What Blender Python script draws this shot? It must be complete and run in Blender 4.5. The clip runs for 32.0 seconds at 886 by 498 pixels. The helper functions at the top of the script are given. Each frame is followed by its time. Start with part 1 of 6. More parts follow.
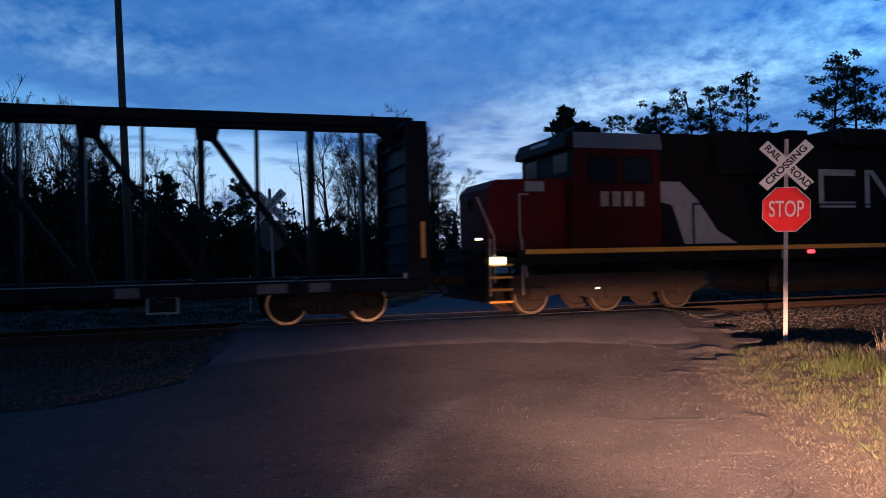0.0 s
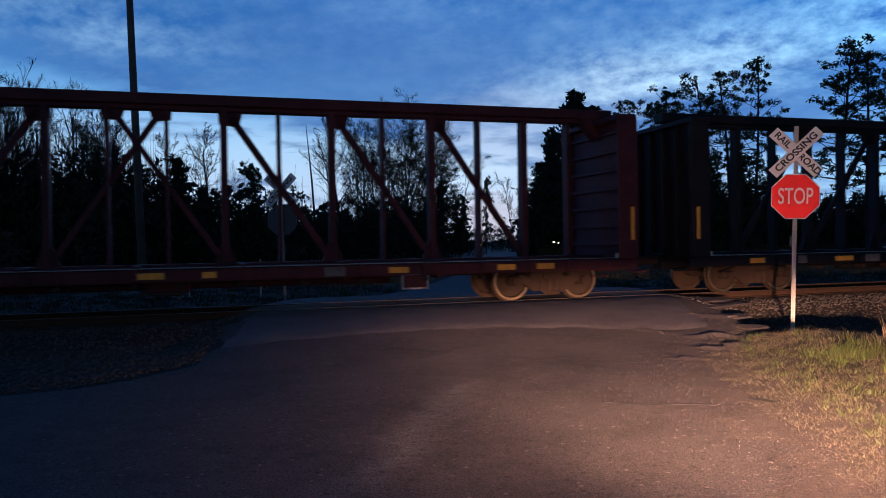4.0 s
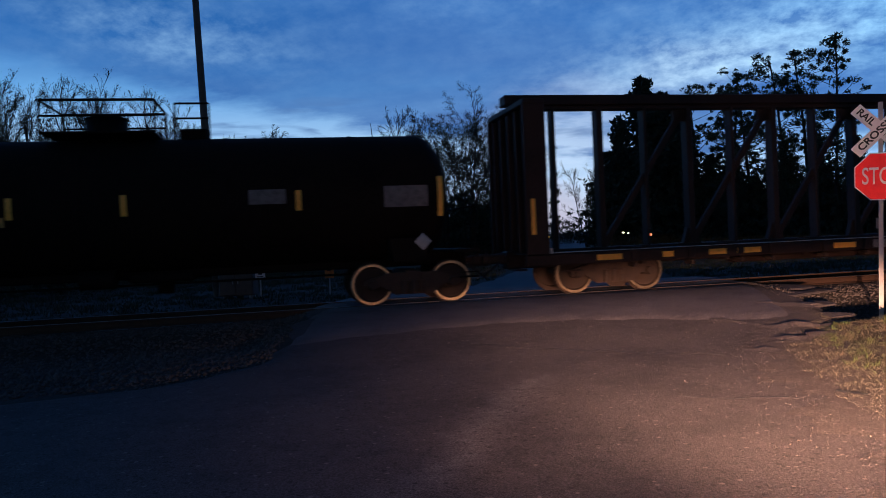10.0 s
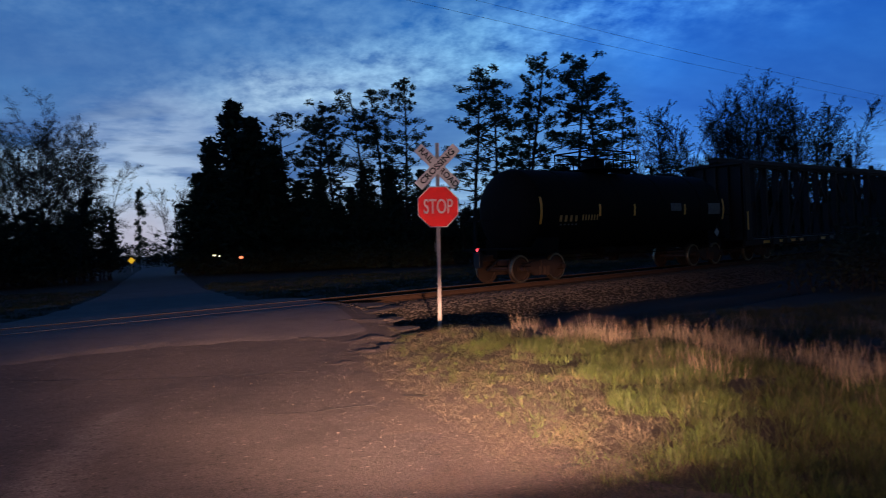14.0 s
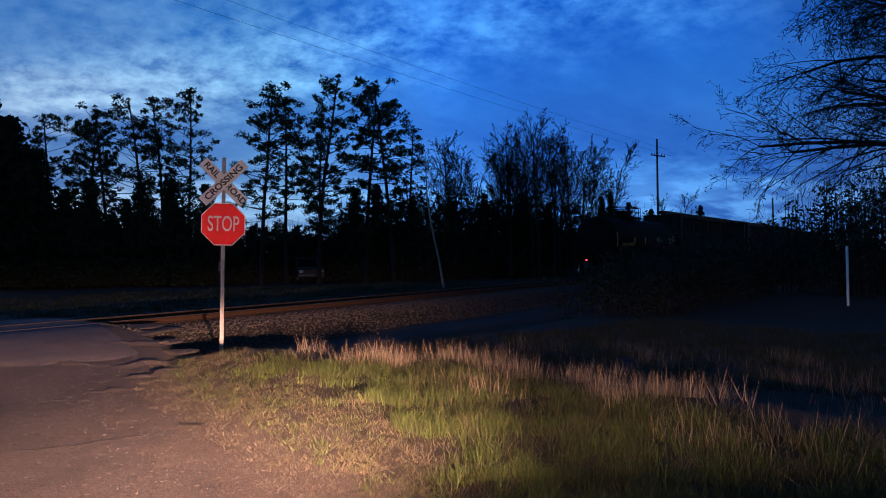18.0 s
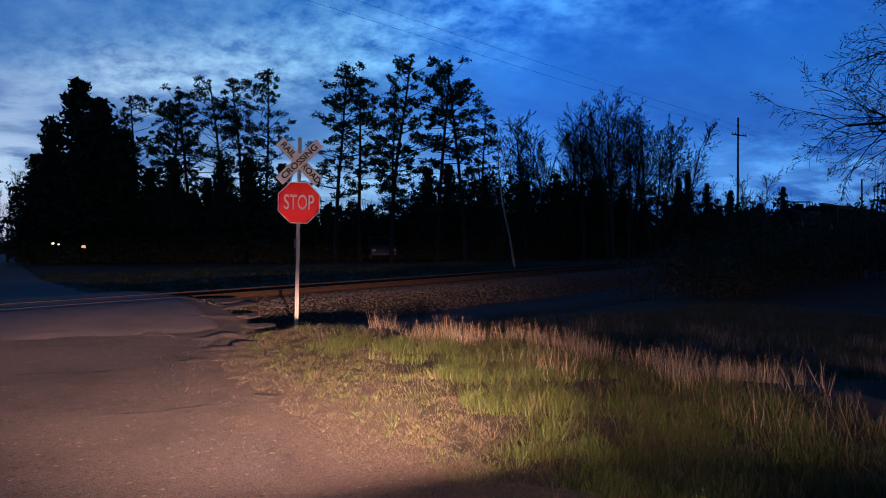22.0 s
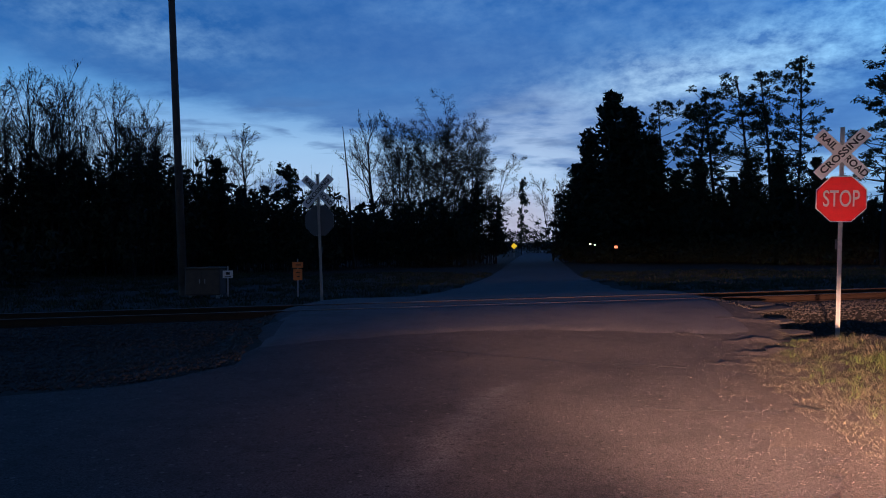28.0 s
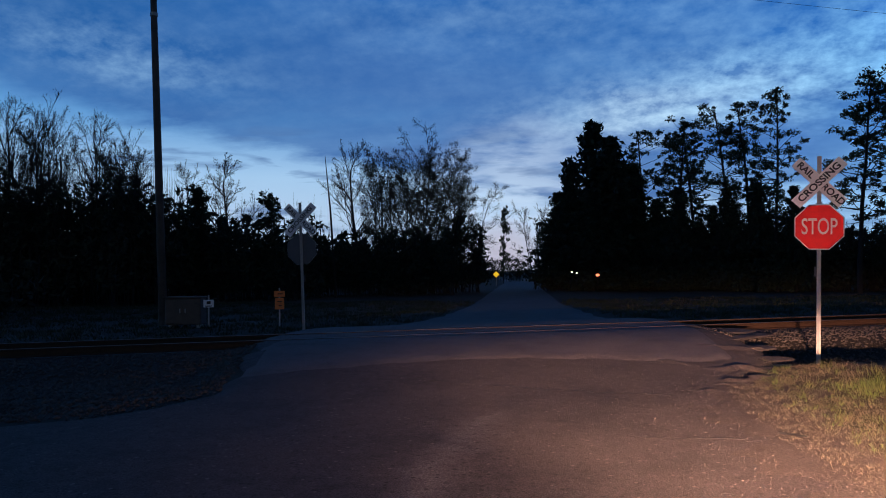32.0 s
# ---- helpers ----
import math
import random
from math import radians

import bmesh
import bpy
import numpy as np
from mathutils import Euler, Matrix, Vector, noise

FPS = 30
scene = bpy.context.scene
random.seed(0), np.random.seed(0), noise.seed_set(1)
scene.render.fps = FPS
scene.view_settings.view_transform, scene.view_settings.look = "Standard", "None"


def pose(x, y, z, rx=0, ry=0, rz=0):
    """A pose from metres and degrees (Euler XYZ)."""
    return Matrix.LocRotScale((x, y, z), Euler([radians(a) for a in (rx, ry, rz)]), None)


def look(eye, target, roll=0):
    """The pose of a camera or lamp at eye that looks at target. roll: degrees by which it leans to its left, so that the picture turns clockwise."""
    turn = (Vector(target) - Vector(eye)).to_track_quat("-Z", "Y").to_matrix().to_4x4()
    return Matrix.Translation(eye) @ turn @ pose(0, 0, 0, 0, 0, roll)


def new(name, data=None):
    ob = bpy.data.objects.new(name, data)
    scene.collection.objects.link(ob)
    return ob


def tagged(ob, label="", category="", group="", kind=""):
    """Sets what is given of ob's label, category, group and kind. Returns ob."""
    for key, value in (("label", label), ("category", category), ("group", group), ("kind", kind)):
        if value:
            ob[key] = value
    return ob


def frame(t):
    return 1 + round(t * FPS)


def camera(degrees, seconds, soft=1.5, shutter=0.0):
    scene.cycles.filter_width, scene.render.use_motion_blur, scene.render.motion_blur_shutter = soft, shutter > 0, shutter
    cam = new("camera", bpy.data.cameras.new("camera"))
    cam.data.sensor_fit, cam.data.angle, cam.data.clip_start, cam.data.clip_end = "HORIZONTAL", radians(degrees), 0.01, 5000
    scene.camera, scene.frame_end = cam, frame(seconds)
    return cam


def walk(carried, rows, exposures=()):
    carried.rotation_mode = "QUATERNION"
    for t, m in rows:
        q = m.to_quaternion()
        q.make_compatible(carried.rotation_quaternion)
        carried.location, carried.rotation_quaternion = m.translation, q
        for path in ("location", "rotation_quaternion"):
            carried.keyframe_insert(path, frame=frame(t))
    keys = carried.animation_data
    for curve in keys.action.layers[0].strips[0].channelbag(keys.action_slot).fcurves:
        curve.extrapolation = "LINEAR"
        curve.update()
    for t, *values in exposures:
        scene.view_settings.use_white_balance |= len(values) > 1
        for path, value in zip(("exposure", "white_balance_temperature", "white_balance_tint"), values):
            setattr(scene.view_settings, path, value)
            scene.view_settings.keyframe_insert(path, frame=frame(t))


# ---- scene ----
cam = camera(59.4, 32.0, soft=1.0, shutter=0.3)

PATH = [
    (0, pose(0.424, 0.083, 1.620, 90.62, 1.20, -0.69)),
    (0.5, pose(0.428, 0.069, 1.620, 89.96, 1.17, -0.86)),
    (1, pose(0.426, 0.090, 1.625, 89.58, 1.13, -0.75)),
    (1.5, pose(0.425, 0.087, 1.629, 89.54, 1.40, -0.73)),
    (2, pose(0.423, 0.095, 1.618, 89.69, 1.34, -0.80)),
    (2.5, pose(0.412, 0.062, 1.621, 89.68, 1.07, -0.76)),
    (3, pose(0.393, -0.017, 1.646, 89.54, 1.01, -0.60)),
    (3.5, pose(0.398, -0.031, 1.644, 89.49, 1.00, -0.29)),
    (5.5, pose(0.386, -0.054, 1.652, 89.34, 0.76, 0.14)),
    (6, pose(0.393, -0.018, 1.643, 89.45, 0.70, 0.04)),
    (6.5, pose(0.418, 0.051, 1.630, 89.56, 0.81, 0.07)),
    (7, pose(0.429, 0.103, 1.619, 89.58, 0.87, 0.22)),
    (7.5, pose(0.433, 0.120, 1.618, 89.53, 1.12, 0.37)),
    (8, pose(0.427, 0.106, 1.625, 89.54, 1.44, 1.03)),
    (8.5, pose(0.422, 0.105, 1.622, 89.50, 1.57, 2.16)),
    (9, pose(0.412, 0.094, 1.626, 89.28, 1.95, 3.50)),
    (9.5, pose(0.423, 0.136, 1.620, 89.18, 2.20, 4.66)),
    (10, pose(0.433, 0.127, 1.625, 89.21, 2.50, 4.89)),
    (10.5, pose(0.419, 0.084, 1.634, 89.36, 2.72, 4.68)),
    (11, pose(0.433, 0.132, 1.622, 89.39, 2.66, 4.54)),
    (11.5, pose(0.435, 0.112, 1.625, 89.56, 2.85, 4.46)),
    (12, pose(0.426, 0.055, 1.635, 89.68, 2.90, 3.53)),
    (12.5, pose(0.424, 0.028, 1.638, 89.79, 2.83, 1.41)),
    (13, pose(0.404, 0.015, 1.630, 89.73, 2.57, -6.25)),
    (13.5, pose(0.455, 0.011, 1.633, 89.59, 2.95, -16.74)),
    (14, pose(0.448, -0.053, 1.640, 89.55, 2.56, -24.58)),
    (14.5, pose(0.447, -0.085, 1.643, 89.41, 2.22, -30.27)),
    (15, pose(0.476, -0.026, 1.636, 89.32, 2.23, -33.73)),
    (15.5, pose(0.499, -0.002, 1.645, 89.38, 2.45, -36.14)),
    (17.5, pose(0.464, 0.013, 1.659, 90.63, 1.04, -40.23)),
    (18, pose(0.473, 0.014, 1.653, 90.63, 0.99, -40.11)),
    (18.5, pose(0.468, 0.017, 1.641, 90.51, 1.12, -39.79)),
    (19, pose(0.472, 0.000, 1.639, 90.22, 1.01, -39.39)),
    (19.5, pose(0.460, -0.036, 1.644, 89.88, 0.76, -38.96)),
    (20, pose(0.455, -0.043, 1.643, 89.70, 0.70, -38.05)),
    (20.5, pose(0.455, -0.045, 1.638, 89.64, 0.65, -36.86)),
    (21, pose(0.454, -0.053, 1.640, 89.55, 0.64, -36.19)),
    (21.5, pose(0.458, -0.047, 1.642, 89.39, 0.62, -35.75)),
    (22, pose(0.448, -0.060, 1.645, 89.22, 0.37, -34.82)),
    (22.5, pose(0.457, -0.038, 1.636, 89.18, 0.16, -34.25)),
    (23, pose(0.456, -0.043, 1.636, 89.12, -0.03, -33.91)),
    (23.5, pose(0.461, -0.038, 1.633, 89.10, -0.18, -33.52)),
    (24, pose(0.460, -0.038, 1.630, 89.15, -0.24, -33.08)),
    (24.5, pose(0.460, -0.048, 1.630, 89.19, -0.62, -32.70)),
    (26.5, pose(0.427, -0.233, 1.639, 89.62, -1.66, -20.68)),
    (27, pose(0.383, -0.166, 1.645, 89.93, 0.22, -8.88)),
    (27.5, pose(0.341, -0.083, 1.621, 89.58, -0.01, 0.92)),
    (28, pose(0.353, -0.011, 1.652, 89.57, 0.57, 2.47)),
    (28.5, pose(0.357, -0.003, 1.652, 89.74, 1.05, 3.08)),
    (29, pose(0.346, -0.029, 1.657, 90.07, 0.80, 0.30)),
    (29.5, pose(0.338, -0.064, 1.663, 90.41, 0.40, -0.32)),
    (30, pose(0.323, -0.051, 1.665, 90.85, 0.18, -0.64)),
    (30.5, pose(0.338, -0.036, 1.657, 91.13, 0.29, -0.76)),
    (31, pose(0.349, 0.024, 1.647, 91.22, 0.18, -0.43)),
    (31.5, pose(0.338, 0.014, 1.642, 91.50, 0.49, 0.44)),
    (32, pose(0.332, -0.004, 1.648, 91.66, 0.72, 1.15)),
]
EXPOSURES = [(0, 0.2, 5900, 10), (6, 0.12, 6250, 10), (10, 0.06, 6050, 10), (12.5, 0.0, 5900, 10), (14, -0.2, 6150, 10), (16, -0.12, 6050, 10), (19, -0.05, 5950, 10), (22, -0.12, 5900, 10), (24.5, -0.15, 5800, 10), (27, -0.15, 5700, 10), (29, -0.1, 6050, 10), (32, -0.05, 6200, 10)]
walk(cam, PATH, EXPOSURES)

# ---- track frame: u along the rails, n across them, rail top RZ ----
PSI = radians(17.17)
DX, DY = math.cos(PSI), math.sin(PSI)
C0, RZ = 17.86, 0.217


def un(x, y):
    return x * DX + y * DY, -x * DY + y * DX - C0


def xy(u, n):
    return u * DX - (n + C0) * DY, u * DY + (n + C0) * DX


# ---- dusk sky ----
def ramp(tree, fac, stops):
    r = tree.nodes.new("ShaderNodeValToRGB")
    while len(r.color_ramp.elements) < len(stops):
        r.color_ramp.elements.new(0.5)
    for e, (p, c) in zip(r.color_ramp.elements, stops):
        e.position, e.color = p, (*c, 1) if len(c) == 3 else c
    tree.links.new(fac, r.inputs[0])
    return r.outputs[0]


def fmath(tree, op, a, b=None, c=None, clamp=False):
    m = tree.nodes.new("ShaderNodeMath")
    m.operation, m.use_clamp = op, clamp
    for i, v in enumerate((a, b, c)):
        if v is None:
            continue
        if isinstance(v, (int, float)):
            m.inputs[i].default_value = v
        else:
            tree.links.new(v, m.inputs[i])
    return m.outputs[0]


def mixc(tree, fac, a, b, mode="MIX"):
    m = tree.nodes.new("ShaderNodeMix")
    m.data_type, m.blend_type = "RGBA", mode
    for sock, v in ((m.inputs[0], fac), (m.inputs[6], a), (m.inputs[7], b)):
        if isinstance(v, (int, float)):
            sock.default_value = v
        elif isinstance(v, tuple):
            sock.default_value = (*v, 1)
        else:
            tree.links.new(v, sock)
    return m.outputs[2]


def noise_node(tree, vec, scale, detail=4.0, rough=0.55, distort=0.0):
    n = tree.nodes.new("ShaderNodeTexNoise")
    n.inputs["Scale"].default_value = scale
    n.inputs["Detail"].default_value = detail
    n.inputs["Roughness"].default_value = rough
    n.inputs["Distortion"].default_value = distort
    if vec is not None:
        tree.links.new(vec, n.inputs["Vector"])
    return n.outputs["Fac"]


def build_world():
    w = bpy.data.worlds.new("dusk_sky")
    w.use_nodes = True
    scene.world = w
    t = w.node_tree
    t.nodes.clear()
    tc = t.nodes.new("ShaderNodeTexCoord")
    sep = t.nodes.new("ShaderNodeSeparateXYZ")
    t.links.new(tc.outputs["Generated"], sep.inputs[0])
    x, y, z = sep.outputs
    up = fmath(t, "MAXIMUM", z, 0.0)

    def deck_coords(lift, turn, sx, sy, dx, dy):
        # the view direction spread on a plane overhead
        den = fmath(t, "ADD", up, lift)
        comb = t.nodes.new("ShaderNodeCombineXYZ")
        t.links.new(fmath(t, "DIVIDE", x, den), comb.inputs[0])
        t.links.new(fmath(t, "DIVIDE", y, den), comb.inputs[1])
        mp = t.nodes.new("ShaderNodeMapping")
        mp.inputs["Rotation"].default_value = (0, 0, radians(turn))
        mp.inputs["Scale"].default_value = (sx, sy, 1)
        mp.inputs["Location"].default_value = (dx, dy, 0)
        t.links.new(comb.outputs[0], mp.inputs[0])
        return mp.outputs[0]

    def lobe(az, el, wide, sharp=1.0):
        # closeness of the view direction to one part of the sky, 0 to 1
        a, e = radians(az), radians(el)
        d = fmath(t, "ADD", fmath(t, "ADD", fmath(t, "MULTIPLY", x, math.sin(a) * math.cos(e)), fmath(t, "MULTIPLY", y, math.cos(a) * math.cos(e))), fmath(t, "MULTIPLY", z, math.sin(e)))
        lo = math.cos(radians(wide))
        v = fmath(t, "DIVIDE", fmath(t, "SUBTRACT", d, lo), 1 - lo, clamp=True)
        return fmath(t, "POWER", v, sharp)

    az = fmath(t, "MULTIPLY", fmath(t, "ARCTAN2", x, y), 57.2958)
    el = fmath(t, "MULTIPLY", fmath(t, "ARCSINE", z), 57.2958)
    broad = noise_node(t, deck_coords(0.20, 8, 0.7, 1.3, 0.3, 0.55), 1.6, 5, 0.52)
    wisps = noise_node(t, deck_coords(0.22, -14, 0.9, 1.25, 1.7, 0.4), 4.2, 5, 0.55)
    mottle = noise_node(t, deck_coords(0.34, 24, 1.0, 0.9, 0.0, 2.0), 21.0, 4, 0.62)
    rag = fmath(t, "MULTIPLY", fmath(t, "SUBTRACT", wisps, 0.5), 7.0)

    def bank_at(a0, e0, sa, se, tilt=0.0, ragged=1.0):
        """A long soft cloud bank round one bearing and height, with a ragged outline."""
        u = fmath(t, "DIVIDE", fmath(t, "SUBTRACT", az, a0), sa)
        v = fmath(t, "SUBTRACT", fmath(t, "SUBTRACT", el, e0), fmath(t, "MULTIPLY", fmath(t, "SUBTRACT", az, a0), tilt))
        v = fmath(t, "DIVIDE", fmath(t, "ADD", v, fmath(t, "MULTIPLY", rag, ragged)), se)
        return fmath(t, "EXPONENT", fmath(t, "MULTIPLY", fmath(t, "ADD", fmath(t, "MULTIPLY", u, u), fmath(t, "MULTIPLY", v, v)), -1.0))

    clear = ramp(t, up, [(0.0, (0.36, 0.45, 0.60)), (0.07, (0.45, 0.61, 0.80)), (0.12, (0.39, 0.60, 0.83)), (0.19, (0.15, 0.39, 0.72)),
                         (0.27, (0.052, 0.22, 0.58)), (0.42, (0.030, 0.155, 0.48)), (0.65, (0.024, 0.050, 0.11)), (1.0, (0.017, 0.036, 0.08))])
    dark = ramp(t, up, [(0.0, (0.10, 0.19, 0.38)), (0.12, (0.042, 0.145, 0.40)), (0.35, (0.022, 0.125, 0.40)), (0.65, (0.019, 0.040, 0.09)), (1.0, (0.014, 0.028, 0.06))])
    # an even deck, thinner in places
    thin = ramp(t, broad, [(0.36, (0.50, 0.50, 0.50)), (0.64, (0.03, 0.03, 0.03))])
    col = mixc(t, thin, dark, clear)
    # the open pale strip under the deck, falling towards the right
    edge = fmath(t, "MAXIMUM", fmath(t, "SUBTRACT", 7.2, fmath(t, "MULTIPLY", az, 0.185)), 5.4)
    gap = fmath(t, "DIVIDE", fmath(t, "ADD", fmath(t, "SUBTRACT", edge, el), fmath(t, "MULTIPLY", rag, 0.65)), 1.3, clamp=True)
    east = fmath(t, "DIVIDE", fmath(t, "SUBTRACT", az, 10.0), 26.0, clamp=True)
    gap = fmath(t, "MULTIPLY", gap, fmath(t, "SUBTRACT", 1.0, fmath(t, "MULTIPLY", east, ramp(t, wisps, [(0.44, (1, 1, 1)), (0.60, (0, 0, 0))]))))
    col = mixc(t, gap, col, clear)
    # darker undersides of the banks
    low_bank = fmath(t, "ADD", fmath(t, "MULTIPLY", bank_at(17, 8.8, 17, 1.5, 0.02, 0.5), 0.85), fmath(t, "MULTIPLY", bank_at(-2, 13.4, 17, 3.4, -0.16, 0.6), 0.80), clamp=True)
    col = mixc(t, low_bank, col, (0.050, 0.152, 0.42))
    col = mixc(t, fmath(t, "MULTIPLY", bank_at(50, 9.5, 12, 3.4, 0.0, 0.8), 0.6), col, (0.055, 0.16, 0.40))
    col = mixc(t, fmath(t, "MULTIPLY", bank_at(-27, 17, 16, 5, -0.1, 0.8), 0.95), col, (0.018, 0.115, 0.36))
    # broken high cloud that still catches the last light
    hi = ramp(t, fmath(t, "ADD", fmath(t, "MULTIPLY", wisps, 0.48), fmath(t, "MULTIPLY", mottle, 0.52)), [(0.39, (0, 0, 0)), (0.52, (0.45, 0.45, 0.45)), (0.66, (1, 1, 1))])
    lit = fmath(t, "ADD", bank_at(21, 12.6, 12, 2.4, 0.10, 0.5), fmath(t, "MULTIPLY", bank_at(34, 15.5, 10, 2.6, 0.12, 0.6), 0.60))
    lit = fmath(t, "ADD", lit, fmath(t, "MULTIPLY", bank_at(-24, 14.8, 8, 1.9, -0.12, 0.5), 0.36))
    lit = fmath(t, "ADD", lit, fmath(t, "MULTIPLY", bank_at(14, 19, 26, 4.0, 0.0, 0.8), 0.24))
    lit = fmath(t, "ADD", lit, fmath(t, "MULTIPLY", bank_at(58, 6.0, 9, 1.0, 0.03, 0.3), 0.45))
    lit = fmath(t, "ADD", lit, fmath(t, "MULTIPLY", bank_at(52, 18.0, 13, 3.0, 0.0, 0.8), 0.55))
    lit = fmath(t, "ADD", lit, 0.045, clamp=True)
    col = mixc(t, fmath(t, "MULTIPLY", hi, lit, clamp=True), col, (0.40, 0.67, 0.94))
    core = fmath(t, "MULTIPLY", bank_at(16, 11.2, 9, 1.7, 0.10, 0.5), fmath(t, "MULTIPLY_ADD", hi, 0.75, 0.25))
    col = mixc(t, fmath(t, "MULTIPLY", core, 0.95), col, (0.58, 0.78, 0.95))
    # the sunken sun's side is brighter, the east deeper blue
    glow = fmath(t, "ADD", fmath(t, "MULTIPLY", x, -0.30), fmath(t, "MULTIPLY", y, 0.95))
    glow = fmath(t, "MULTIPLY_ADD", glow, 0.5, 0.5, clamp=True)
    col = mixc(t, 1.0, col, ramp(t, glow, [(0.0, (0.50, 0.40, 0.34)), (0.36, (0.52, 0.46, 0.42)), (0.50, (0.32, 0.45, 0.66)), (0.60, (0.30, 0.66, 1.12)), (0.76, (0.40, 0.88, 1.45)), (0.84, (0.72, 0.98, 1.10)), (0.93, (1, 1, 1))]), "MULTIPLY")
    low = fmath(t, "MULTIPLY", lobe(4, 3.5, 8.5, 1.0), ramp(t, wisps, [(0.36, (0.15, 0.15, 0.15)), (0.56, (1, 1, 1))]))
    col = mixc(t, fmath(t, "MULTIPLY", low, 0.8), col, (0.56, 0.70, 0.88))
    # thin dark streaks of cloud in the pale band
    comb = t.nodes.new("ShaderNodeCombineXYZ")
    t.links.new(fmath(t, "MULTIPLY", x, 7.0), comb.inputs[0])
    t.links.new(fmath(t, "MULTIPLY", z, 46.0), comb.inputs[1])
    streak = ramp(t, noise_node(t, comb.outputs[0], 1.0, 4, 0.5, 0.3), [(0.54, (0, 0, 0)), (0.64, (1, 1, 1))])
    streak = fmath(t, "MULTIPLY", streak, fmath(t, "MULTIPLY", lobe(-10, 7, 24, 0.5), ramp(t, up, [(0.03, (0, 0, 0)), (0.07, (1, 1, 1)), (0.15, (1, 1, 1)), (0.19, (0, 0, 0))])))
    col = mixc(t, fmath(t, "MULTIPLY", streak, 0.75), col, (0.075, 0.16, 0.36))
    pink = lobe(3.3, 0.8, 3.2, 0.7)
    col = mixc(t, fmath(t, "MULTIPLY", pink, 0.55), col, (0.55, 0.42, 0.46))
    sky = t.nodes.new("ShaderNodeTexSky")
    sky.sky_type, sky.sun_disc = "NISHITA", False
    sky.sun_elevation, sky.sun_rotation = radians(-3.0), radians(3)
    col = mixc(t, 0.05, col, sky.outputs[0], "ADD")
    bg = t.nodes.new("ShaderNodeBackground")
    bg.inputs[1].default_value = 1.0
    t.links.new(col, bg.inputs[0])
    out = t.nodes.new("ShaderNodeOutputWorld")
    t.links.new(bg.outputs[0], out.inputs[0])


build_world()


# ---- headlamps of the waiting vehicle, low beam with its cut-off plate ----
def headlamp(x, y, z, yaw, beams):
    """One lamp of the waiting vehicle: small sources between an upper and a lower shield that cut the beam, plus any
    spots set ahead of them.
    """
    fx, fy = -math.sin(radians(yaw)), math.cos(radians(yaw))
    for name, power, size, blend, ahead, drop, turn, rise in beams:
        d = bpy.data.lights.new(name, "SPOT")
        d.energy, d.spot_size, d.spot_blend, d.shadow_soft_size = power, radians(size), blend, 0.011
        d.color = (1.0, 0.50, 0.315)
        a = radians(yaw + turn)
        eye = Vector((x + fx * ahead, y + fy * ahead, z - drop))
        new(name, d).matrix_world = look(eye, eye + Vector((-math.sin(a), math.cos(a), rise)))


